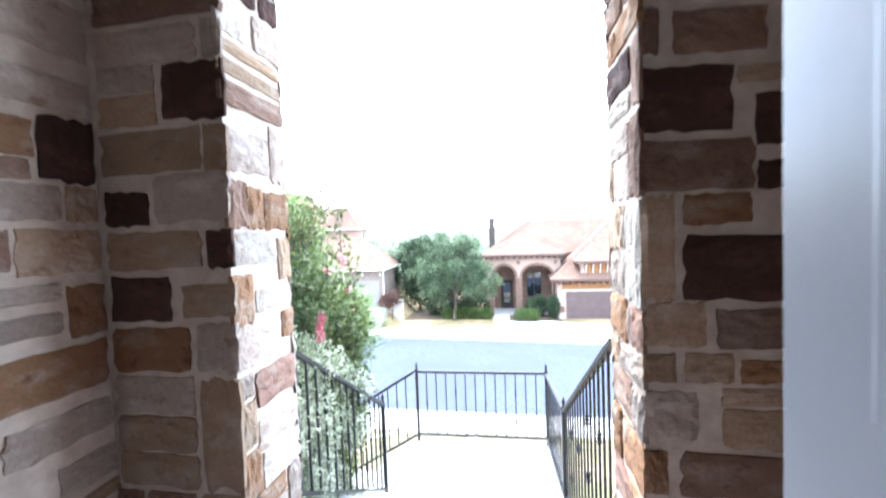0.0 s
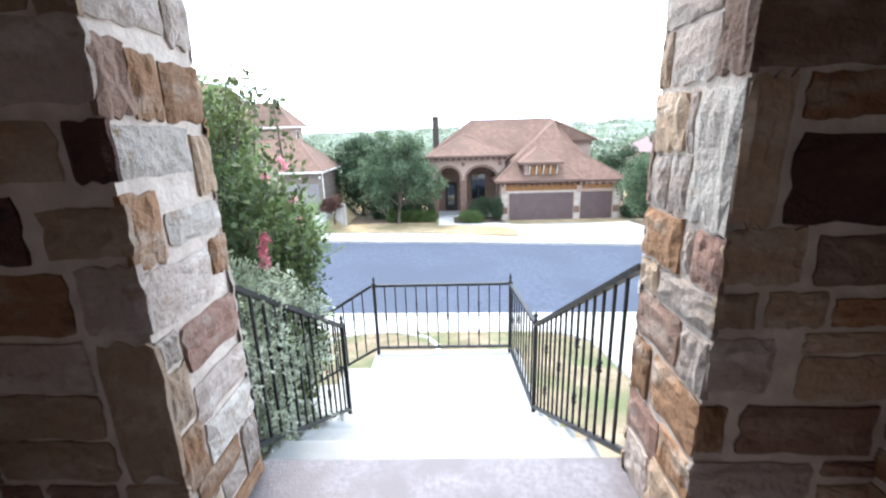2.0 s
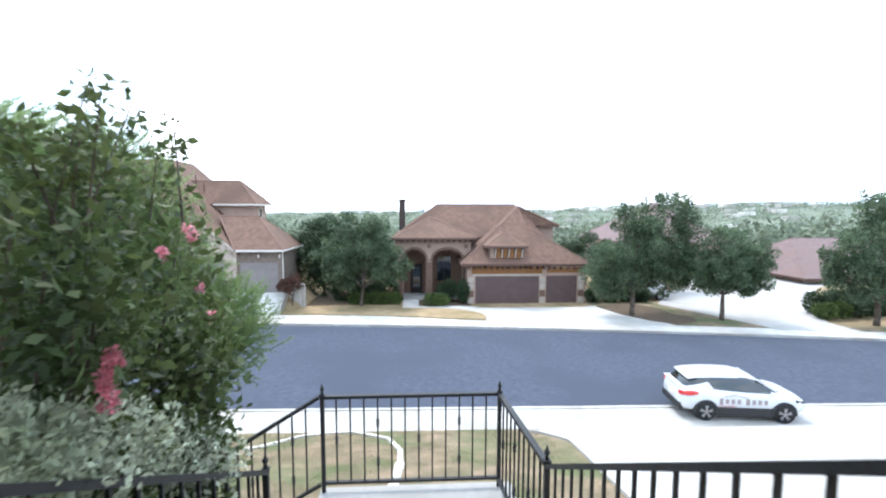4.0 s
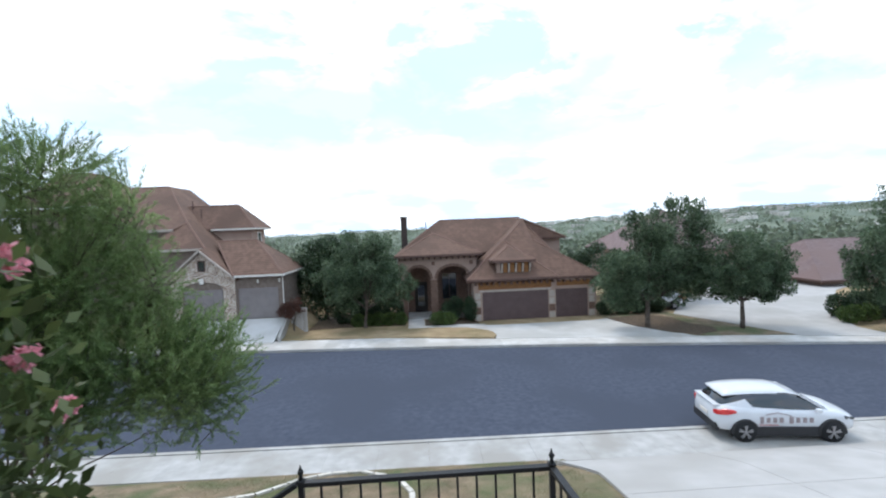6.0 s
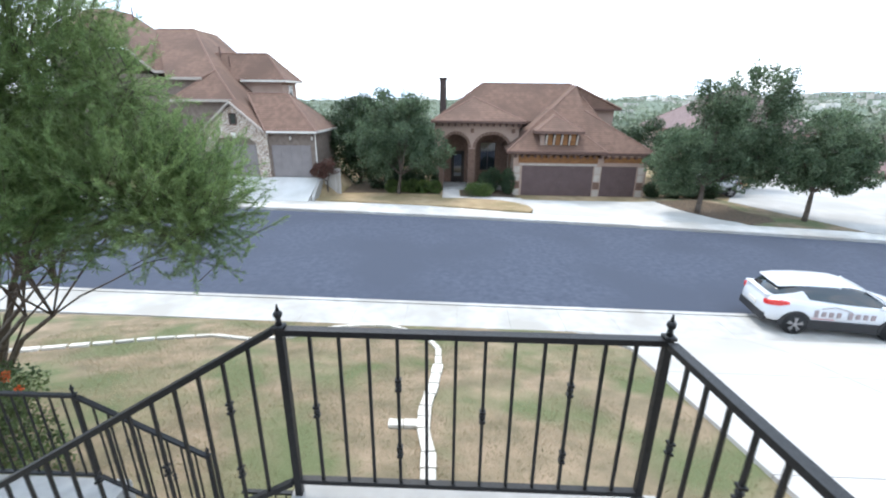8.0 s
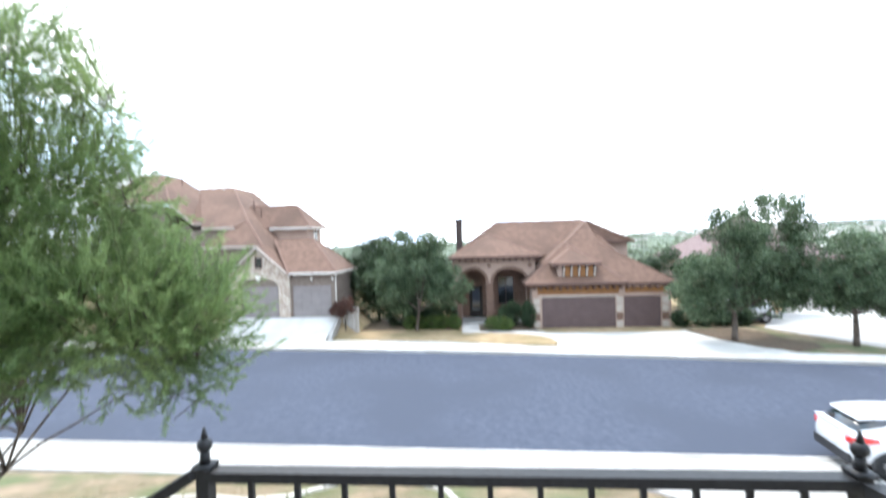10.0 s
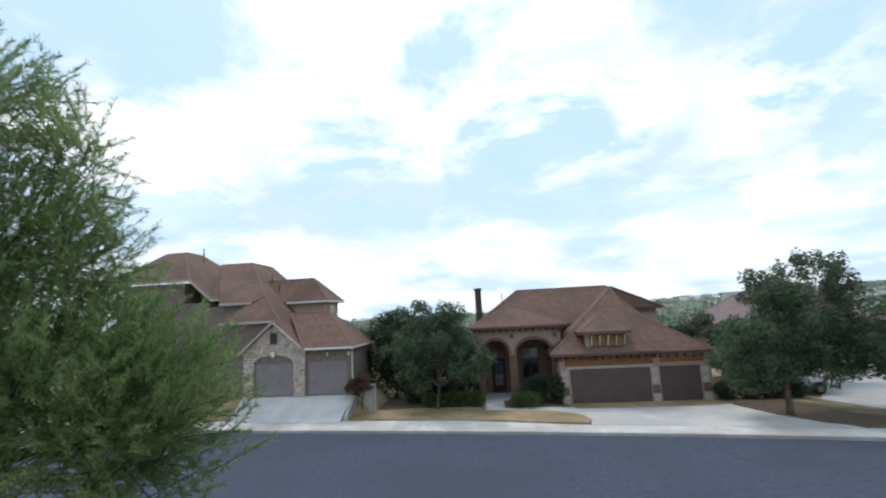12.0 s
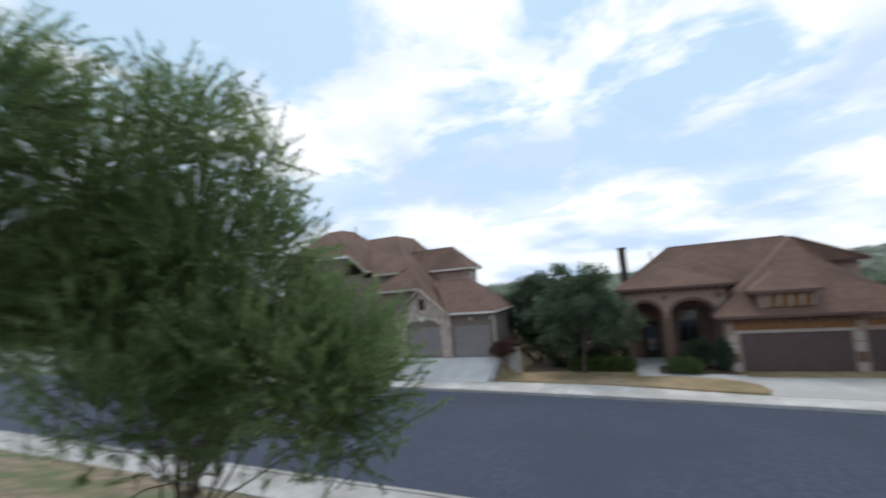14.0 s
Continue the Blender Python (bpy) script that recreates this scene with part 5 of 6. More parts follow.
while made < 6000:
    c, r = lobes[int(rng.choice(len(lobes), p=weights / weights.sum()))]
    d = rng.normal(size=3)
    d /= np.linalg.norm(d)
    start = np.array(c) - np.array(base) + d * np.array(r) * (0.15 + 0.68 * rng.random() ** 0.7)
    way = d * 0.7 + np.array((0.4, -0.05, 0.5)) + rng.normal(size=3) * 0.35
    way /= np.linalg.norm(way)
    length = 0.22 + 0.26 * rng.random()
    tip = start + way * length
    edge = float(np.interp(tip[2] + base.z, reach_z, reach_x)) - 0.12 + 0.1 * rng.normal() - 0.35 * abs(tip[1] + base.y - 2.25)
    if tip[0] + base.x > edge or tip[2] + base.z > 3.35 or tip[2] + base.z < float(np.interp(tip[0] + base.x, [-6.0, -4.5, -3.8, -3.2, -2.5, -1.9], [1.25, 0.8, 0.5, 0.22, -0.08, -0.2])) + 0.35 * max(0.0, 2.25 - tip[1] - base.y) + 0.1 * rng.normal():
        continue
    made += 1
    if made % 4 == 0:
        limb(bm, [tuple(start - way * 0.2), tuple(tip)], 0.005, 0.0012, 3)
    n = 100
    u = rng.random(n)[:, None]
    p = start + way * length * u
    ax = way + rng.normal(size=(n, 3)) * 0.5
    ax /= np.linalg.norm(ax, axis=1)[:, None]
    sd = np.cross(ax, rng.normal(size=(n, 3)))
    sd /= np.linalg.norm(sd, axis=1)[:, None]
    s = (0.03 + 0.04 * rng.random(n))[:, None]
    w = 0.0027
    blades.append(np.stack([p, p + ax * s * 0.5 + sd * w, p + ax * s, p + ax * s * 0.5 - sd * w], 1).reshape(-1, 3))
part("trunk", bm, M_BARK, feather, smooth=True)
ob = new("foliage", leaf_mesh("foliage", np.concatenate(blades), M_LEAF_FEATHER))
ob.parent = feather
lantana = thing("flowering_shrub", "low shrub with orange flower heads on the slope", "shrub", (-5.2, 2.5, land(-5.2, 2.5)))
ob = new("foliage", leaf_mesh("foliage", crown_of(rng, [((0, 0, 0.35), (0.5, 0.4, 0.4)), ((-0.6, 0.3, 0.45), (0.6, 0.4, 0.5)), ((-0.3, 0.3, 0.8), (0.5, 0.4, 0.3)), ((-1.3, 0.2, 0.5), (0.6, 0.5, 0.55)), ((0.5, -0.2, 0.2), (0.4, 0.3, 0.25))], 7000, 0.055, shell=0.3), M_LEAF_MYRTLE))
ob.parent = lantana
for i in range(12):
    q = (-0.55 + rng.uniform(-0.6, 0.6), 0.2 + rng.uniform(-0.25, 0.25), 0.72 + rng.random() * 0.3)
    o = new("blossom", leaf_mesh("blossom", crown_of(rng, [(q, (0.045, 0.045, 0.03))], 50, 0.03, 0.9, shell=0.2), M_ORANGE))
    o.parent = lantana


# ---- parked car ----
def loft(bm, sections):
    rings = [[bm.verts.new(p) for p in s] for s in sections]
    n = len(rings[0])
    for a, b in zip(rings, rings[1:]):
        for i in range(n - 1):
            bm.faces.new((a[i], a[i + 1], b[i + 1], b[i]))
    for r in (rings[0], rings[-1]):
        bm.faces.new(r)
    bmesh.ops.recalc_face_normals(bm, faces=bm.faces[:])
    return bm


def small_suv(label, at, turn, scale=0.91, logo=True):
    c = thing("car", label, "car", at, turn=turn)
    c.scale = (scale,) * 3
    # stations: x, half width, underside, shoulder, rounding
    st = [(-2.16, 0.66, 0.48, 0.92), (-2.08, 0.78, 0.38, 1.06), (-1.85, 0.86, 0.34, 1.12), (-1.45, 0.90, 0.34, 1.13), (-1.0, 0.885, 0.34, 1.11), (-0.4, 0.87, 0.34, 1.07), (0.3, 0.87, 0.34, 1.03), (0.8, 0.875, 0.34, 1.01), (1.15, 0.89, 0.34, 0.99), (1.5, 0.88, 0.33, 0.95), (1.85, 0.83, 0.32, 0.87), (2.08, 0.70, 0.33, 0.76), (2.18, 0.50, 0.38, 0.64)]
    secs = []
    for x, w, b, s in st:
        half = [(w * 0.86, b), (w * 0.97, b + 0.10), (w, b + (s - b) * 0.45), (w * 0.985, b + (s - b) * 0.75), (w * 0.93, s - 0.03), (w * 0.80, s + 0.015), (w * 0.4, s + 0.05), (0, s + 0.06)]
        ring = [(x, -y, z) for y, z in half] + [(x, y, z) for y, z in half[:-1][::-1]]
        secs.append(ring)
    part("body", loft(bmesh.new(), secs), M_CARPAINT, c, "white paint", True)
    # glasshouse: x, half width at belt, belt height, half width at top, top height
    gh = [(-2.06, 0.60, 1.06, 0.52, 1.12), (-1.72, 0.70, 1.10, 0.55, 1.36), (-1.35, 0.76, 1.12, 0.58, 1.49), (-0.5, 0.79, 1.08, 0.60, 1.53), (0.1, 0.79, 1.04, 0.60, 1.52), (0.55, 0.78, 1.02, 0.57, 1.42), (0.95, 0.76, 1.0, 0.60, 1.24), (1.28, 0.70, 0.98, 0.62, 1.04)]
    secs = [[(x, -w, z), (x, -(w * 0.55 + t * 0.45), z + (h - z) * 0.55), (x, -t, h - 0.01), (x, t, h - 0.01), (x, w * 0.55 + t * 0.45, z + (h - z) * 0.55), (x, w, z)] for x, w, z, t, h in gh]
    part("glasshouse", loft(bmesh.new(), secs), M_GLASS, c, "dark tinted glass", True)
    roof = [(-1.86, 0.56, 1.455, 0.0), (-1.5, 0.60, 1.51, 0.02), (-1.0, 0.62, 1.545, 0.03), (-0.4, 0.62, 1.555, 0.03), (0.1, 0.61, 1.535, 0.03), (0.55, 0.58, 1.44, 0.02)]
    secs = [[(x, -w, h - 0.06), (x, -w * 0.95, h - 0.005), (x, -w * 0.5, h + k * 0.7), (x, 0, h + k), (x, w * 0.5, h + k * 0.7), (x, w * 0.95, h - 0.005), (x, w, h - 0.06)] for x, w, h, k in roof]
    part("roof", loft(bmesh.new(), secs), M_CARPAINT, c, "white paint", True)
    for s in (-1, 1):
        bm = bmesh.new()
        bar(bm, (0.5, s * 0.60, 1.44), (1.30, s * 0.70, 0.96), 0.05, 0.05)
        part("windscreen_pillar", bm, M_CARPAINT, c)
        bm = bmesh.new()
        loft(bm, [[(-1.98, s * 0.70, 1.02), (-1.98, s * 0.62, 1.12), (-1.98, s * 0.48, 1.12), (-1.98, s * 0.5, 1.02)], [(-1.5, s * 0.84, 1.03), (-1.5, s * 0.73, 1.25), (-1.5, s * 0.58, 1.25), (-1.5, s * 0.68, 1.03)], [(-1.0, s * 0.835, 1.07), (-1.22, s * 0.71, 1.34), (-1.22, s * 0.58, 1.34), (-1.0, s * 0.7, 1.07)]])
        part("rear_pillar", bm, M_CARPAINT, c)
        bm = bmesh.new()
        box(bm, 0.82, 0.98, min(s * 0.84, s * 0.98), max(s * 0.84, s * 0.98), 0.98, 1.10, bevel=0.03)
        part("mirror", bm, M_CARPAINT, c)
        part("sill", B(-1.0, 0.98, min(s * 0.84, s * 0.895), max(s * 0.84, s * 0.895), 0.20, 0.50, bevel=0.02), M_BLACKPLASTIC, c, "black plastic sill")
        bm = bmesh.new()
        loft(bm, [[(-2.17, s * 0.60, 0.86), (-2.17, s * 0.60, 0.99), (-2.13, s * 0.76, 1.0), (-2.13, s * 0.76, 0.86)], [(-1.9, s * 0.80, 0.90), (-1.9, s * 0.80, 1.07), (-1.86, s * 0.885, 1.06), (-1.86, s * 0.905, 0.90)], [(-1.6, s * 0.86, 0.97), (-1.6, s * 0.86, 1.03), (-1.6, s * 0.91, 1.02), (-1.6, s * 0.925, 0.97)]])
        part("tail_lamp", bm, M_RED, c, "red tail lamp")
        bm = bmesh.new()
        loft(bm, [[(1.72, s * 0.80, 0.74), (1.72, s * 0.80, 0.84), (1.72, s * 0.865, 0.82), (1.72, s * 0.865, 0.74)], [(2.05, s * 0.62, 0.66), (2.05, s * 0.62, 0.74), (2.10, s * 0.70, 0.72), (2.10, s * 0.70, 0.66)]])
        part("headlamp", bm, M_GLASS, c, "dark headlamp")
        for wx in (-1.32, 1.32):
            bm = bmesh.new()
            for i in range(14):
                a0, a1 = math.pi * (i / 14) * 1.1 - 0.16, math.pi * ((i + 1) / 14) * 1.1 - 0.16
                q = [(wx + r * math.cos(a), 0.345 + r * math.sin(a)) for a, r in ((a0, 0.35), (a1, 0.35), (a1, 0.42), (a0, 0.42))]
                f = [bm.verts.new((x, s * 0.80, z)) for x, z in q]
                k = [bm.verts.new((x, s * 0.915, z)) for x, z in q]
                bm.faces.new(f)
                bm.faces.new(k[::-1])
                for j in range(4):
                    bm.faces.new((f[j], k[j], k[(j + 1) % 4], f[(j + 1) % 4]))
            bmesh.ops.recalc_face_normals(bm, faces=bm.faces[:])
            part("wheel_arch", bm, M_BLACKPLASTIC, c, "black plastic wheel arch")
            part("arch_liner", rod(bmesh.new(), (wx, s * 0.70, 0.36), (wx, s * 0.903, 0.36), 0.37, seg=24), M_TYRE, c)
            wheel = part("wheel", rod(bmesh.new(), (wx, s * 0.70, 0.335), (wx, s * 0.925, 0.335), 0.335, seg=28), M_TYRE, c, "black tyre", True)
            bm = bmesh.new()
            for i in range(5):
                a = 2 * math.pi * i / 5 + 0.3
                for da in (-0.16, 0.16):
                    bar(bm, (wx + 0.05 * math.cos(a), s * 0.935, 0.335 + 0.05 * math.sin(a)), (wx + 0.22 * math.cos(a + da), s * 0.935, 0.335 + 0.22 * math.sin(a + da)), 0.03, 0.035)
            rod(bm, (wx, s * 0.926, 0.335), (wx, s * 0.945, 0.335), 0.06, seg=12)
            part("rim", bm, M_RIM, wheel, "grey alloy spokes")
    part("rear_bumper", B(-2.19, -2.02, -0.72, 0.72, 0.30, 0.56, bevel=0.04), M_BLACKPLASTIC, c, "black lower bumper")
    part("tailgate_spoiler", B(-2.18, -1.96, -0.64, 0.64, 1.105, 1.15, bevel=0.015), M_CARPAINT, c)
    part("number_plate", B(-2.185, -2.165, -0.24, 0.24, 0.66, 0.78), M_TRIM, c)
    if logo:
        # the sign on the doors, as plain strokes in its two colours
        for i in range(8):
            x = -0.86 + 0.20 * i + (0.10 if i > 3 else 0)
            z0, z1 = (0.61, 0.83) if i in (0, 4) else (0.64, 0.80)
            part("sign_block", B(x, x + 0.11, -0.893, -0.876, z0, z1), M_LETTER_DARK, c)
        part("sign_arc", bar(bmesh.new(), (-0.7, -0.885, 0.88), (-0.35, -0.885, 0.97), 0.016, 0.02), M_LETTER_DARK, c)
        part("sign_arc", bar(bmesh.new(), (-0.35, -0.885, 0.97), (0.1, -0.885, 0.86), 0.016, 0.02), M_LETTER_DARK, c)
        part("sign_stroke", B(-0.88, -0.30, -0.893, -0.876, 0.55, 0.565), M_LETTER_RED, c)
    return c


small_suv("white small SUV with door signs parked at the kerb", (10.42, 10.06, -4.375), -8.0, 0.89)
small_suv("white car parked in the shade under the trees", (17.4, 29.6, -4.605), 180, 0.95, False)

# ---- neighbouring buildings further off ----
house3 = thing("house", "distant house with mauve-brown hipped roof behind trees", "house")
part("wall", B(22.5, 33.0, 42.0, 54.0, -6.0, -1.2), M_STUCCO, house3)
roof_on("roof", M_ROOF2, house3, 21.9, 33.6, 41.4, 54.6, -1.1, 28.0, 28.6, 47.5, 47.5, 3.2)
fascia(house3, 21.9, 33.6, 41.4, 54.6, -1.1, M_FASCIA)
for x in (24.0, 27.0, 30.5):
    window(house3, x, x + 1.3, 41.99, -3.6, -2.0, 1)
house4 = thing("house", "low house with a broad mauve-brown roof below the driveway", "house")
part("wall", B(37.0, 52.0, 36.0, 46.0, -6.5, -4.1), M_STUCCO, house4)
roof_on("roof", M_ROOF2, house4, 36.0, 53.0, 34.8, 47.0, -4.0, 40.0, 48.0, 41.0, 41.0, -0.6)
fascia(house4, 36.0, 53.0, 34.8, 47.0, -4.0, M_FASCIA)

# woods and roofs on the far hills
rng = np.random.default_rng(5)
far = []
for i in range(1700):
    d = 80 + 420 * rng.random() ** 1.5
    a = radians(-40 + 95 * rng.random())
    x, y = d * math.sin(a), max(50, d * math.cos(a))
    if d < 90 and -25 < x < 14:
        continue
    h = 2.2 + 2.2 * rng.random() + d * 0.004
    far.append(((x, y, land(x, y) + h * 0.6), (h * (0.9 + 0.6 * rng.random()), h, h * 0.75)))
# distance haze is mixed into this leaf colour, lighter and greyer than nearby leaves
ob = new("far_woods", leaf_mesh("far_woods", crown_of(rng, far, 120000, 1.0, 0.7, shell=0.7), leaf_mat("hazed_woodland_leaves", (0.125, 0.155, 0.10), (0.225, 0.255, 0.18), 0.4)))
far = []
for i in range(2800):
    d = 450 + 2000 * rng.random() ** 1.3
    a = radians(-42 + 97 * rng.random())
    x, y = d * math.sin(a), d * math.cos(a)
    h = 3.5 + 3.5 * rng.random() + d * 0.003
    far.append(((x, y, land(x, y) + h * 0.5), (h * (1.0 + 1.2 * rng.random()), h, h * 0.75)))
# same leaf colour, with the haze in it
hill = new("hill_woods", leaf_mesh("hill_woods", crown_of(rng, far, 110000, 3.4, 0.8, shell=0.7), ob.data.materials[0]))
tagged(hill, "scrub on the distant hills, haze put into its pale green", "woods", kind="stuff")
tagged(ob, "scrubby green woods covering the far slopes, leaves paled for haze", "woods", kind="stuff")
bm = bmesh.new()
for i in range(120):
    d = 300 + 1900 * rng.random()
    a = radians(12 + 42 * rng.random())
    x, y = d * math.sin(a), d * math.cos(a)
    z, s = land(x, y), 1.0 + d * 0.0012
    w = (3 + 4 * rng.random()) * s
    box(bm, x - w, x + w, y - 4 * s, y + 4 * s, z - 2, z + 3.6 * s)
ob = new("far_houses", mesh_of(bm, "far_houses", mat("pale_walls", (0.5, 0.46, 0.42), (0.66, 0.62, 0.57), 0.9, 0.02, island=0.25)))
tagged(ob, "pale houses scattered over the far hillside", "houses", kind="stuff")

# ---- grass blades on the lawn ----
rng = np.random.default_rng(12)
n = 90000
gx, gy = -9.5 + 13.2 * rng.random(n), 1.6 + 7.6 * rng.random(n)
patch = np.array([noise.noise((x * 0.7, y * 0.7, 3.3)) for x, y in zip(gx, gy)])
keep = patch + 0.25 * rng.normal(size=n) > -0.12
gx, gy = gx[keep], gy[keep]
n = len(gx)
gz = np.array([land(x, y) for x, y in zip(gx, gy)])
h = (0.02 + 0.028 * rng.random(n))[:, None]
root = np.stack([gx, gy, gz - 0.005], 1)
lean = np.stack([rng.normal(size=n) * 0.5, rng.normal(size=n) * 0.5, np.ones(n)], 1)
side = np.stack([rng.normal(size=n), rng.normal(size=n), np.zeros(n)], 1)
side = side / np.linalg.norm(side, axis=1)[:, None] * 0.004
tip = root + lean * h
verts = np.stack([root - side, root + side, tip + side * 0.3, tip - side * 0.3], 1).reshape(-1, 3)
tagged(new("grass", leaf_mesh("grass", verts, leaf_mat("grass_blades", (0.17, 0.175, 0.085), (0.35, 0.28, 0.18), 0.65, 0.22))), "short patchy lawn grass, partly dried out", "grass", kind="stuff")

# ---- lawn edging, low wall and fence ----
edging = thing("lawn_edging", "pale stone edging laid in a curve through the lawn", "edging", kind="structure")
def edge_run(pts, step=0.42, width=0.17):
    pts = [Vector(p) for p in pts]
    for a, b in zip(pts, pts[1:]):
        n = max(1, round((b - a).length / step))
        for i in range(n):
            p, q = a.lerp(b, i / n + 0.02), a.lerp(b, (i + 1) / n - 0.02)
            d = (q - p).normalized()
            s = Vector((-d.y, d.x)) * (width * (0.55 if p.y < 6.6 else 0.36) * (0.9 + 0.2 * random.random()))
            bm = bmesh.new()
            solid(bm, [(*(p + s), land(*(p + s)) + 0.06), (*(p - s), land(*(p - s)) + 0.055), (*(q - s), land(*(q - s)) + 0.06), (*(q + s), land(*(q + s)) + 0.06)], 0.12)
            part("stone", bm, M_EDGE, edging)


curve = [(-9.6, 5.9), (-8.4, 6.5), (-7.0, 7.25), (-5.86, 7.65), (-4.9, 7.45), (-4.1, 7.7), (-3.3, 8.7), (-2.6, 9.05), (-1.8, 9.05), (-0.8, 8.3), (-0.42, 7.2), (-0.38, 6.2), (-0.42, 5.2), (-0.50, 4.3), (-0.48, 3.6), (-0.36, 3.0), (-0.32, 2.3)]
edge_run(curve)
edge_run([(-0.55, 3.75), (-1.0, 3.72)], 0.24)
rw = thing("retaining_wall", "low concrete wall stepping down beside the driveway", "wall", (-9.28, 25.3, 0), "structure")
bm = bmesh.new()
solid(bm, [(0, 0, -4.35), (0.18, 0, -4.35), (0.18, 2.1, -3.2), (0, 2.1, -3.2)], 1.2)
part("body", bm, M_WALK, rw)
fence = thing("fence", "short weathered pale board fence beside the garage", "fence", (-9.0, 27.35, -4.6))
for i in range(7):
    part("board", B(0.16 * i, 0.16 * i + 0.145, 0, 0.03, 0.02, 1.72 + 0.03 * (i % 2)), M_STAINWOOD, fence)
part("rail", B(0, 1.12, 0.032, 0.08, 0.5, 0.6), M_STAINWOOD, fence)
part("rail", B(0, 1.12, 0.032, 0.08, 1.3, 1.4), M_STAINWOOD, fence)

# ---- stones of the porch walls ----
def stone_mesh(seed, tone):
    """A unit stone, front towards -y, with a chipped outline and a rough bulging face."""
    rng = random.Random(seed)
    bm = bmesh.new()
    nx, nz = 6, 5
    g = {}
    for i in range(nx + 1):
        for j in range(nz + 1):
            u, w = i / nx - 0.5, j / nz - 0.5
            rim = i in (0, nx) or j in (0, nz)
            corner = i in (0, nx) and j in (0, nz)
            k = 0.975 if corner else 1.0
            g[i, j] = bm.verts.new((u * k + rng.uniform(-0.024, 0.024), (-0.5 if rim else -1.0) + rng.uniform(-0.3, 0.3), w * k + rng.uniform(-0.04, 0.04)))
    for i in range(nx):
        for j in range(nz):
            bm.faces.new((g[i, j], g[i + 1, j], g[i + 1, j + 1], g[i, j + 1]))
    loop = [(i, 0) for i in range(nx)] + [(nx, j) for j in range(nz)] + [(i, nz) for i in range(nx, 0, -1)] + [(0, j) for j in range(nz, 0, -1)]
    back = [bm.verts.new((g[k].co.x * 1.0, 0.6, g[k].co.z)) for k in loop]
    for a in range(len(loop)):
        b = (a + 1) % len(loop)
        bm.faces.new((g[loop[b]], g[loop[a]], back[a], back[b]))
    return mesh_of(bm, "stone", STONE_TONES[tone])


STONES = {tone: [stone_mesh(s, tone) for s in range(5)] for tone in STONE_TONES}
USUAL = ["grey"] * 4 + ["tan"] * 5 + ["pale"] + ["rust"] * 3 + ["brown"] * 3 + ["dark"] * 2 + ["red"]


def lay(wall, width, z0, z1, place, seed, hmin=0.085, hmax=0.20, wmax=0.40):
    """Fills a face with coursed stones. place(u, z) gives a point, and the turn, of the face."""
    rng = random.Random(seed)
    z = z0 + 0.004
    joint = 0.027

    def put(u0, u1, a, b):
        # stones run out to the corners of the face, a little past them
        l = u0 + joint / 2 if u0 > 0.005 else u0 - 0.014 * rng.random()
        r = u1 - joint / 2 if u1 < width - 0.005 else u1 + 0.014 * rng.random()
        u0, u1 = l - joint / 2, r + joint / 2
        w, h = u1 - u0 - joint, b - a - joint
        if w < 0.03 or h < 0.025:
            return
        ob = new("stone", STONES[rng.choice(USUAL)][rng.randrange(5)])
        m, turn = place((u0 + u1) / 2, (a + b) / 2)
        flip = rng.choice((1, -1))
        ob.matrix_basis = Matrix.Translation(m) @ pose(0, 0, 0, 0, rng.uniform(-2.0, 2.0), turn) @ Matrix.Diagonal((w * flip, rng.uniform(0.008, 0.018), h * rng.choice((1, 1)), 1))
        ob.parent = wall

    while z < z1 - 0.03:
        h = min(rng.uniform(hmin, hmax), z1 - z)
        if z1 - z - h < 0.06:
            h = z1 - z
        u = 0.0
        while u < width - 0.01:
            w = rng.uniform(0.10, wmax) * (0.75 + 1.6 * h)
            if width - u - w < 0.09:
                w = width - u
            if h > 0.15 and rng.random() < 0.45 and w > 0.14:
                k = rng.uniform(0.35, 0.65)
                put(u, u + w, z, z + h * k)
                if w > 0.24 and rng.random() < 0.6:
                    s = rng.uniform(0.35, 0.65)
                    put(u, u + w * s, z + h * k, z + h)
                    put(u + w * s, u + w, z + h * k, z + h)
                else:
                    put(u, u + w, z + h * k, z + h)
            else:
                put(u, u + w, z, z + h)
            u += w
        z += h


def set_stones(wall, place, seed, stones):
    """Lays stones one by one, each (from, to, bottom, top, tone) on its face."""
    rng = random.Random(seed)
    for u0, u1, a, b, tone in stones:
        ob = new("stone", STONES[tone][rng.randrange(5)])
        m, turn = place((u0 + u1) / 2, (a + b) / 2)
        ob.matrix_basis = Matrix.Translation(m) @ pose(0, 0, 0, 0, rng.uniform(-1.5, 1.5), turn) @ Matrix.Diagonal(((u1 - u0 + 0.012) * rng.choice((1, -1)), rng.uniform(0.010, 0.018), b - a + 0.012, 1))
        ob.parent = wall


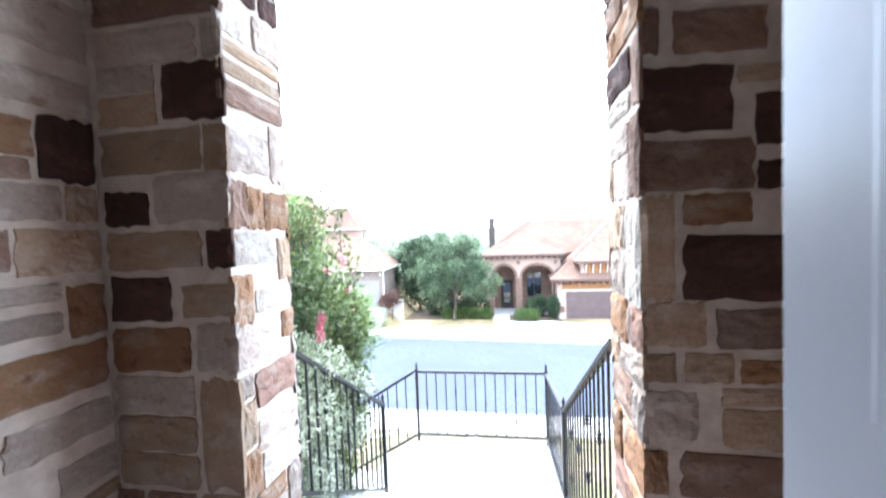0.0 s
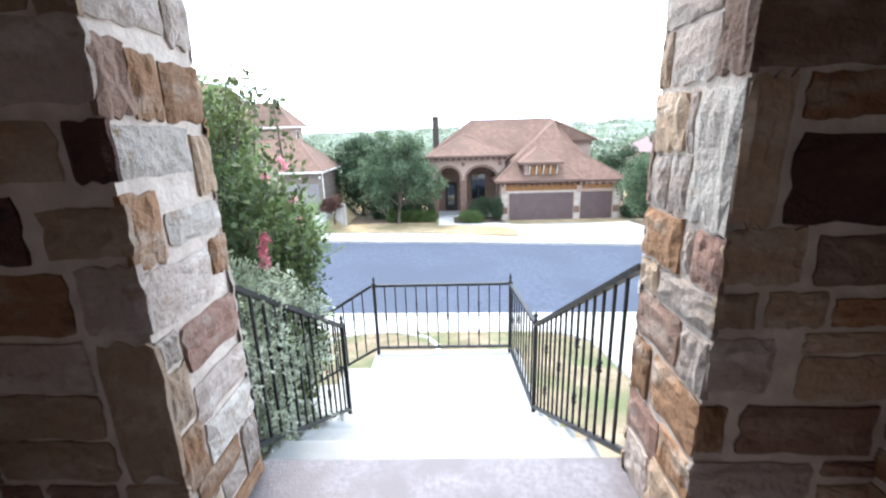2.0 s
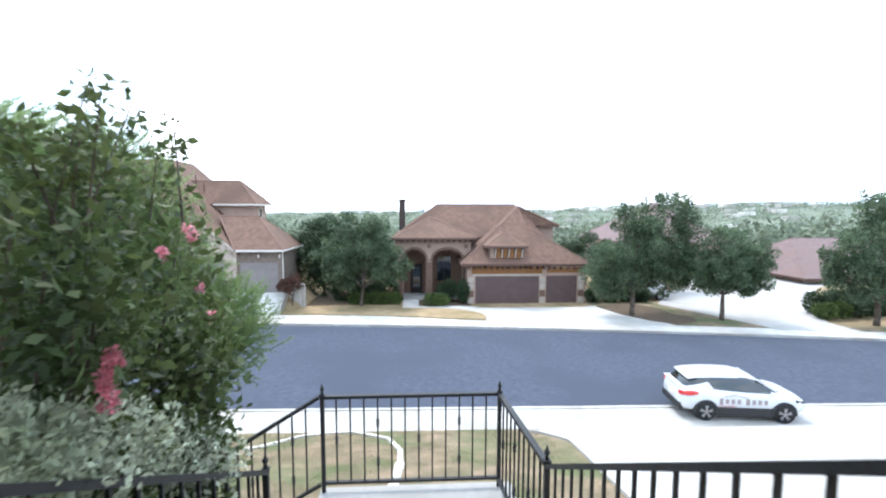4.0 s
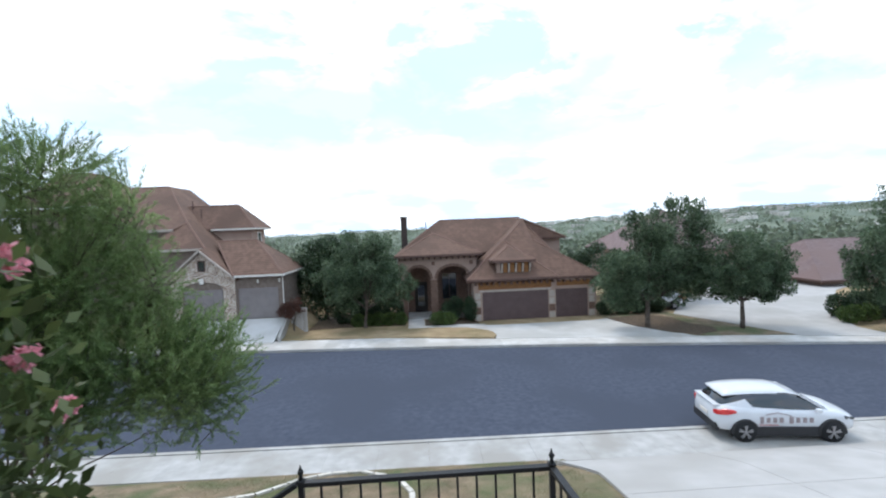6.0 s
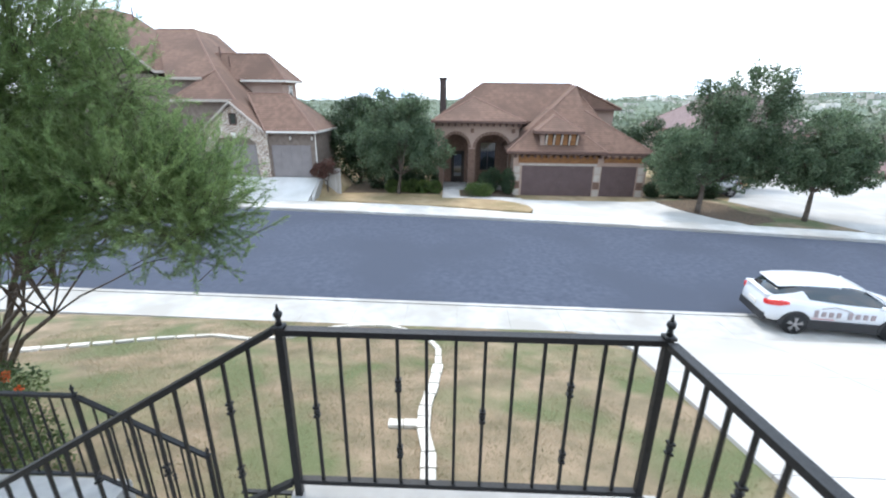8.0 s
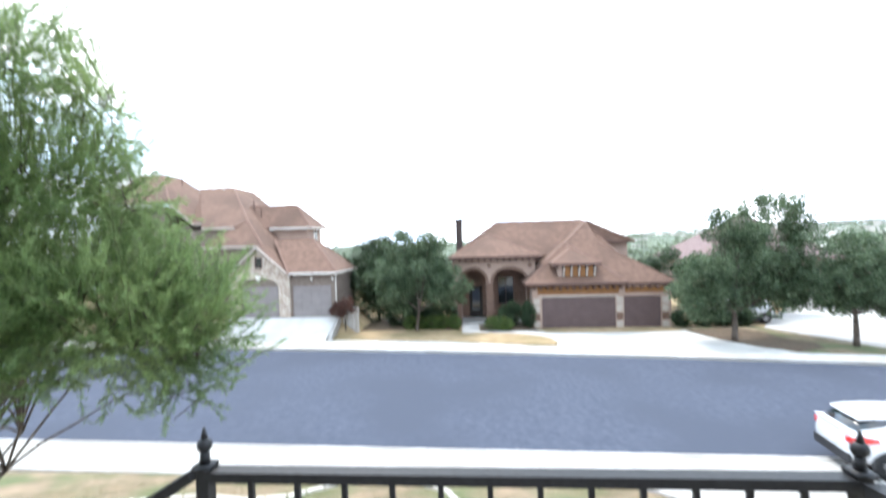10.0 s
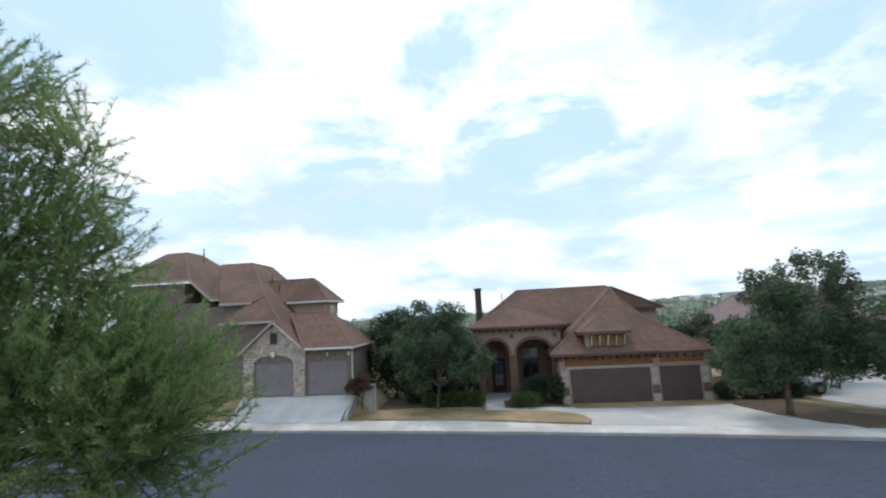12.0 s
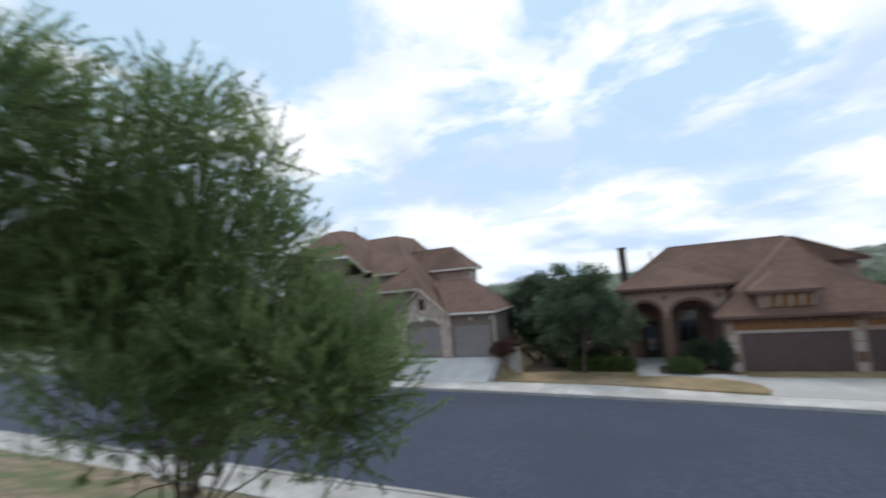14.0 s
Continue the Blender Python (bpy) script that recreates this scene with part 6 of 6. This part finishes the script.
TOP = 4.29
on_left_reveal = lambda u, z: ((XL, YB + u, z), 90)
on_right_reveal = lambda u, z: ((XR, YF - u, z), -90)
on_left_rear = lambda u, z: ((-1.21 + u, YB, z), 0)
on_right_rear = lambda u, z: ((XR + u, YB, z), 0)
on_left_wall = lambda u, z: ((-1.21, YB - 1.18 + u, z), 90)
lp, rp = walls["wall_left_pillar"], walls["wall_right_pillar"]
set_stones(lp, on_left_reveal, 1, [
    (0, 0.29, 2.62, 2.77, "grey"), (0.31, 0.42, 2.60, 2.83, "grey"), (0, 0.11, 2.40, 2.57, "brown"), (0.125, 0.225, 2.395, 2.55, "rust"), (0.245, 0.42, 2.39, 2.54, "rust"),
    (0, 0.31, 2.25, 2.37, "pale"), (0.335, 0.42, 2.17, 2.34, "tan"), (0, 0.12, 2.02, 2.20, "rust"), (0.15, 0.42, 2.045, 2.13, "pale"), (0.335, 0.42, 1.90, 2.01, "rust"),
    (0, 0.315, 1.84, 1.99, "grey"), (0.115, 0.42, 1.66, 1.80, "red"), (0, 0.085, 1.73, 1.81, "grey")])
set_stones(lp, on_left_reveal, 2, [
    (0, 0.10, 1.53, 1.70, "tan"), (0.12, 0.42, 1.48, 1.60, "grey"), (0.135, 0.42, 1.32, 1.45, "pale"), (0, 0.11, 1.32, 1.50, "rust"), (0.05, 0.29, 1.22, 1.30, "rust"),
    (0.32, 0.42, 1.10, 1.29, "grey"), (0, 0.14, 1.05, 1.20, "tan"), (0.17, 0.30, 1.12, 1.20, "grey"), (0.17, 0.42, 1.035, 1.09, "rust")])
lay(lp, 0.42, 2.84, 3.85, on_left_reveal, 1, 0.10, 0.22)
set_stones(rp, on_right_reveal, 3, [
    (0, 0.28, 2.61, 2.71, "grey"), (0.305, 0.42, 2.455, 2.71, "brown"), (0.07, 0.285, 2.45, 2.585, "grey"), (0, 0.045, 2.455, 2.585, "tan"), (0, 0.175, 2.265, 2.42, "tan"),
    (0.245, 0.42, 2.09, 2.42, "pale"), (0.195, 0.225, 2.27, 2.42, "grey"), (0, 0.105, 2.09, 2.24, "grey"), (0.13, 0.225, 2.09, 2.245, "grey"), (0, 0.225, 1.925, 2.07, "rust"),
    (0.25, 0.28, 1.94, 2.05, "grey"), (0.30, 0.42, 1.93, 2.06, "red")])
set_stones(rp, on_right_reveal, 4, [
    (0, 0.11, 1.81, 1.90, "tan"), (0.14, 0.42, 1.81, 1.905, "grey"), (0, 0.275, 1.64, 1.785, "brown"), (0.305, 0.42, 1.64, 1.785, "grey"), (0, 0.12, 1.42, 1.61, "rust"),
    (0.15, 0.42, 1.44, 1.61, "rust"), (0, 0.22, 1.25, 1.395, "red"), (0.245, 0.42, 1.29, 1.41, "rust"), (0, 0.18, 1.05, 1.22, "grey"), (0.21, 0.42, 1.05, 1.26, "tan")])
lay(rp, 0.42, 2.73, 3.85, on_right_reveal, 2, 0.10, 0.25, 0.30)
set_stones(lp, on_left_rear, 5, [
    (0.04, 0.56, 3.19, 3.31, "brown"), (0.04, 0.45, 3.03, 3.15, "grey"), (0.49, 0.56, 3.03, 3.16, "grey"), (0.04, 0.27, 2.93, 3.01, "grey"), (0.04, 0.275, 2.80, 2.905, "tan"),
    (0.315, 0.56, 2.81, 3.01, "dark"), (0.04, 0.45, 2.62, 2.77, "tan"), (0.475, 0.56, 2.61, 2.775, "tan"), (0.04, 0.215, 2.42, 2.54, "dark"), (0.255, 0.56, 2.43, 2.60, "grey"),
    (0.04, 0.43, 2.25, 2.385, "tan"), (0.465, 0.56, 2.25, 2.38, "dark")])
set_stones(lp, on_left_rear, 6, [
    (0.04, 0.285, 2.05, 2.21, "dark"), (0.355, 0.56, 2.065, 2.18, "tan"), (0.03, 0.36, 1.85, 2.01, "rust"), (0.40, 0.56, 1.85, 2.03, "grey"), (0.03, 0.365, 1.685, 1.82, "grey"),
    (0.03, 0.365, 1.53, 1.66, "tan"), (0.03, 0.365, 1.39, 1.51, "tan"), (0.40, 0.56, 1.39, 1.81, "tan")])
lay(lp, 0.55, PORCH_Z, 1.375, on_left_rear, 3, 0.11, 0.18)
lay(lp, 0.55, 3.33, TOP, on_left_rear, 3)
set_stones(rp, on_right_rear, 7, [
    (0, 0.05, 2.89, 3.02, "brown"), (0.105, 0.355, 2.88, 3.00, "brown"), (0, 0.26, 2.645, 2.835, "dark"), (0.29, 0.50, 2.78, 2.82, "tan"), (0.34, 0.50, 2.59, 2.73, "dark"),
    (0, 0.32, 2.46, 2.605, "brown"), (0.345, 0.50, 2.455, 2.53, "dark"), (0, 0.09, 2.11, 2.435, "tan"), (0.13, 0.315, 2.35, 2.435, "rust"), (0.13, 0.46, 2.11, 2.305, "dark")])
set_stones(rp, on_right_rear, 8, [
    (0, 0.18, 1.96, 2.09, "tan"), (0.225, 0.45, 1.955, 2.07, "brown"), (0, 0.09, 1.845, 1.925, "tan"), (0.13, 0.26, 1.845, 1.925, "tan"), (0.295, 0.45, 1.845, 1.905, "rust"),
    (0, 0.155, 1.66, 1.80, "grey"), (0.24, 0.48, 1.63, 1.745, "tan"), (0.24, 0.45, 1.77, 1.815, "tan"), (0, 0.06, 1.47, 1.605, "rust"), (0.115, 0.46, 1.465, 1.60, "brown")])
lay(rp, 0.50, PORCH_Z, 1.44, on_right_rear, 4, 0.11, 0.18)
lay(rp, 0.50, 3.04, TOP, on_right_rear, 4, 0.10, 0.26)
set_stones(walls["wall_left"], on_left_wall, 9, [
    (0.80, 1.16, 3.04, 3.22, "grey"), (0.86, 1.16, 2.84, 2.95, "grey"), (0.80, 0.94, 2.66, 2.775, "rust"), (0.97, 1.16, 2.585, 2.805, "dark"), (0.80, 1.025, 2.445, 2.555, "grey"),
    (1.055, 1.16, 2.44, 2.56, "tan"), (0.88, 1.16, 2.255, 2.40, "tan"), (0.77, 1.00, 2.165, 2.215, "grey"), (0.77, 1.00, 2.05, 2.115, "grey"), (1.035, 1.16, 2.015, 2.195, "rust"),
    (0.79, 1.16, 1.82, 1.98, "rust"), (0.80, 1.16, 1.64, 1.75, "grey"), (0.96, 1.16, 1.455, 1.56, "grey"), (0.78, 0.93, 2.58, 2.64, "brown"), (0.77, 0.85, 2.28, 2.40, "brown")])
lay(walls["wall_left"], 0.75, PORCH_Z, TOP, on_left_wall, 5, 0.10, 0.22)
lay(walls["wall_left"], 0.42, PORCH_Z, 1.43, lambda u, z: on_left_wall(u + 0.755, z), 15, 0.11, 0.18)
lay(walls["wall_left"], 0.42, 3.24, TOP, lambda u, z: on_left_wall(u + 0.755, z), 16, 0.11, 0.2)
lay(walls["wall_right"], 1.18, PORCH_Z, TOP, lambda u, z: ((1.30, YB - u, z), -90), 6, 0.11, 0.24)
lay(lp, 0.84, -1.2, TOP, lambda u, z: ((XL - u, YF, z), 180), 7, 0.16, 0.26)
lay(rp, 0.80, -1.2, TOP, lambda u, z: ((1.6 - u, YF, z), 180), 8, 0.16, 0.26)
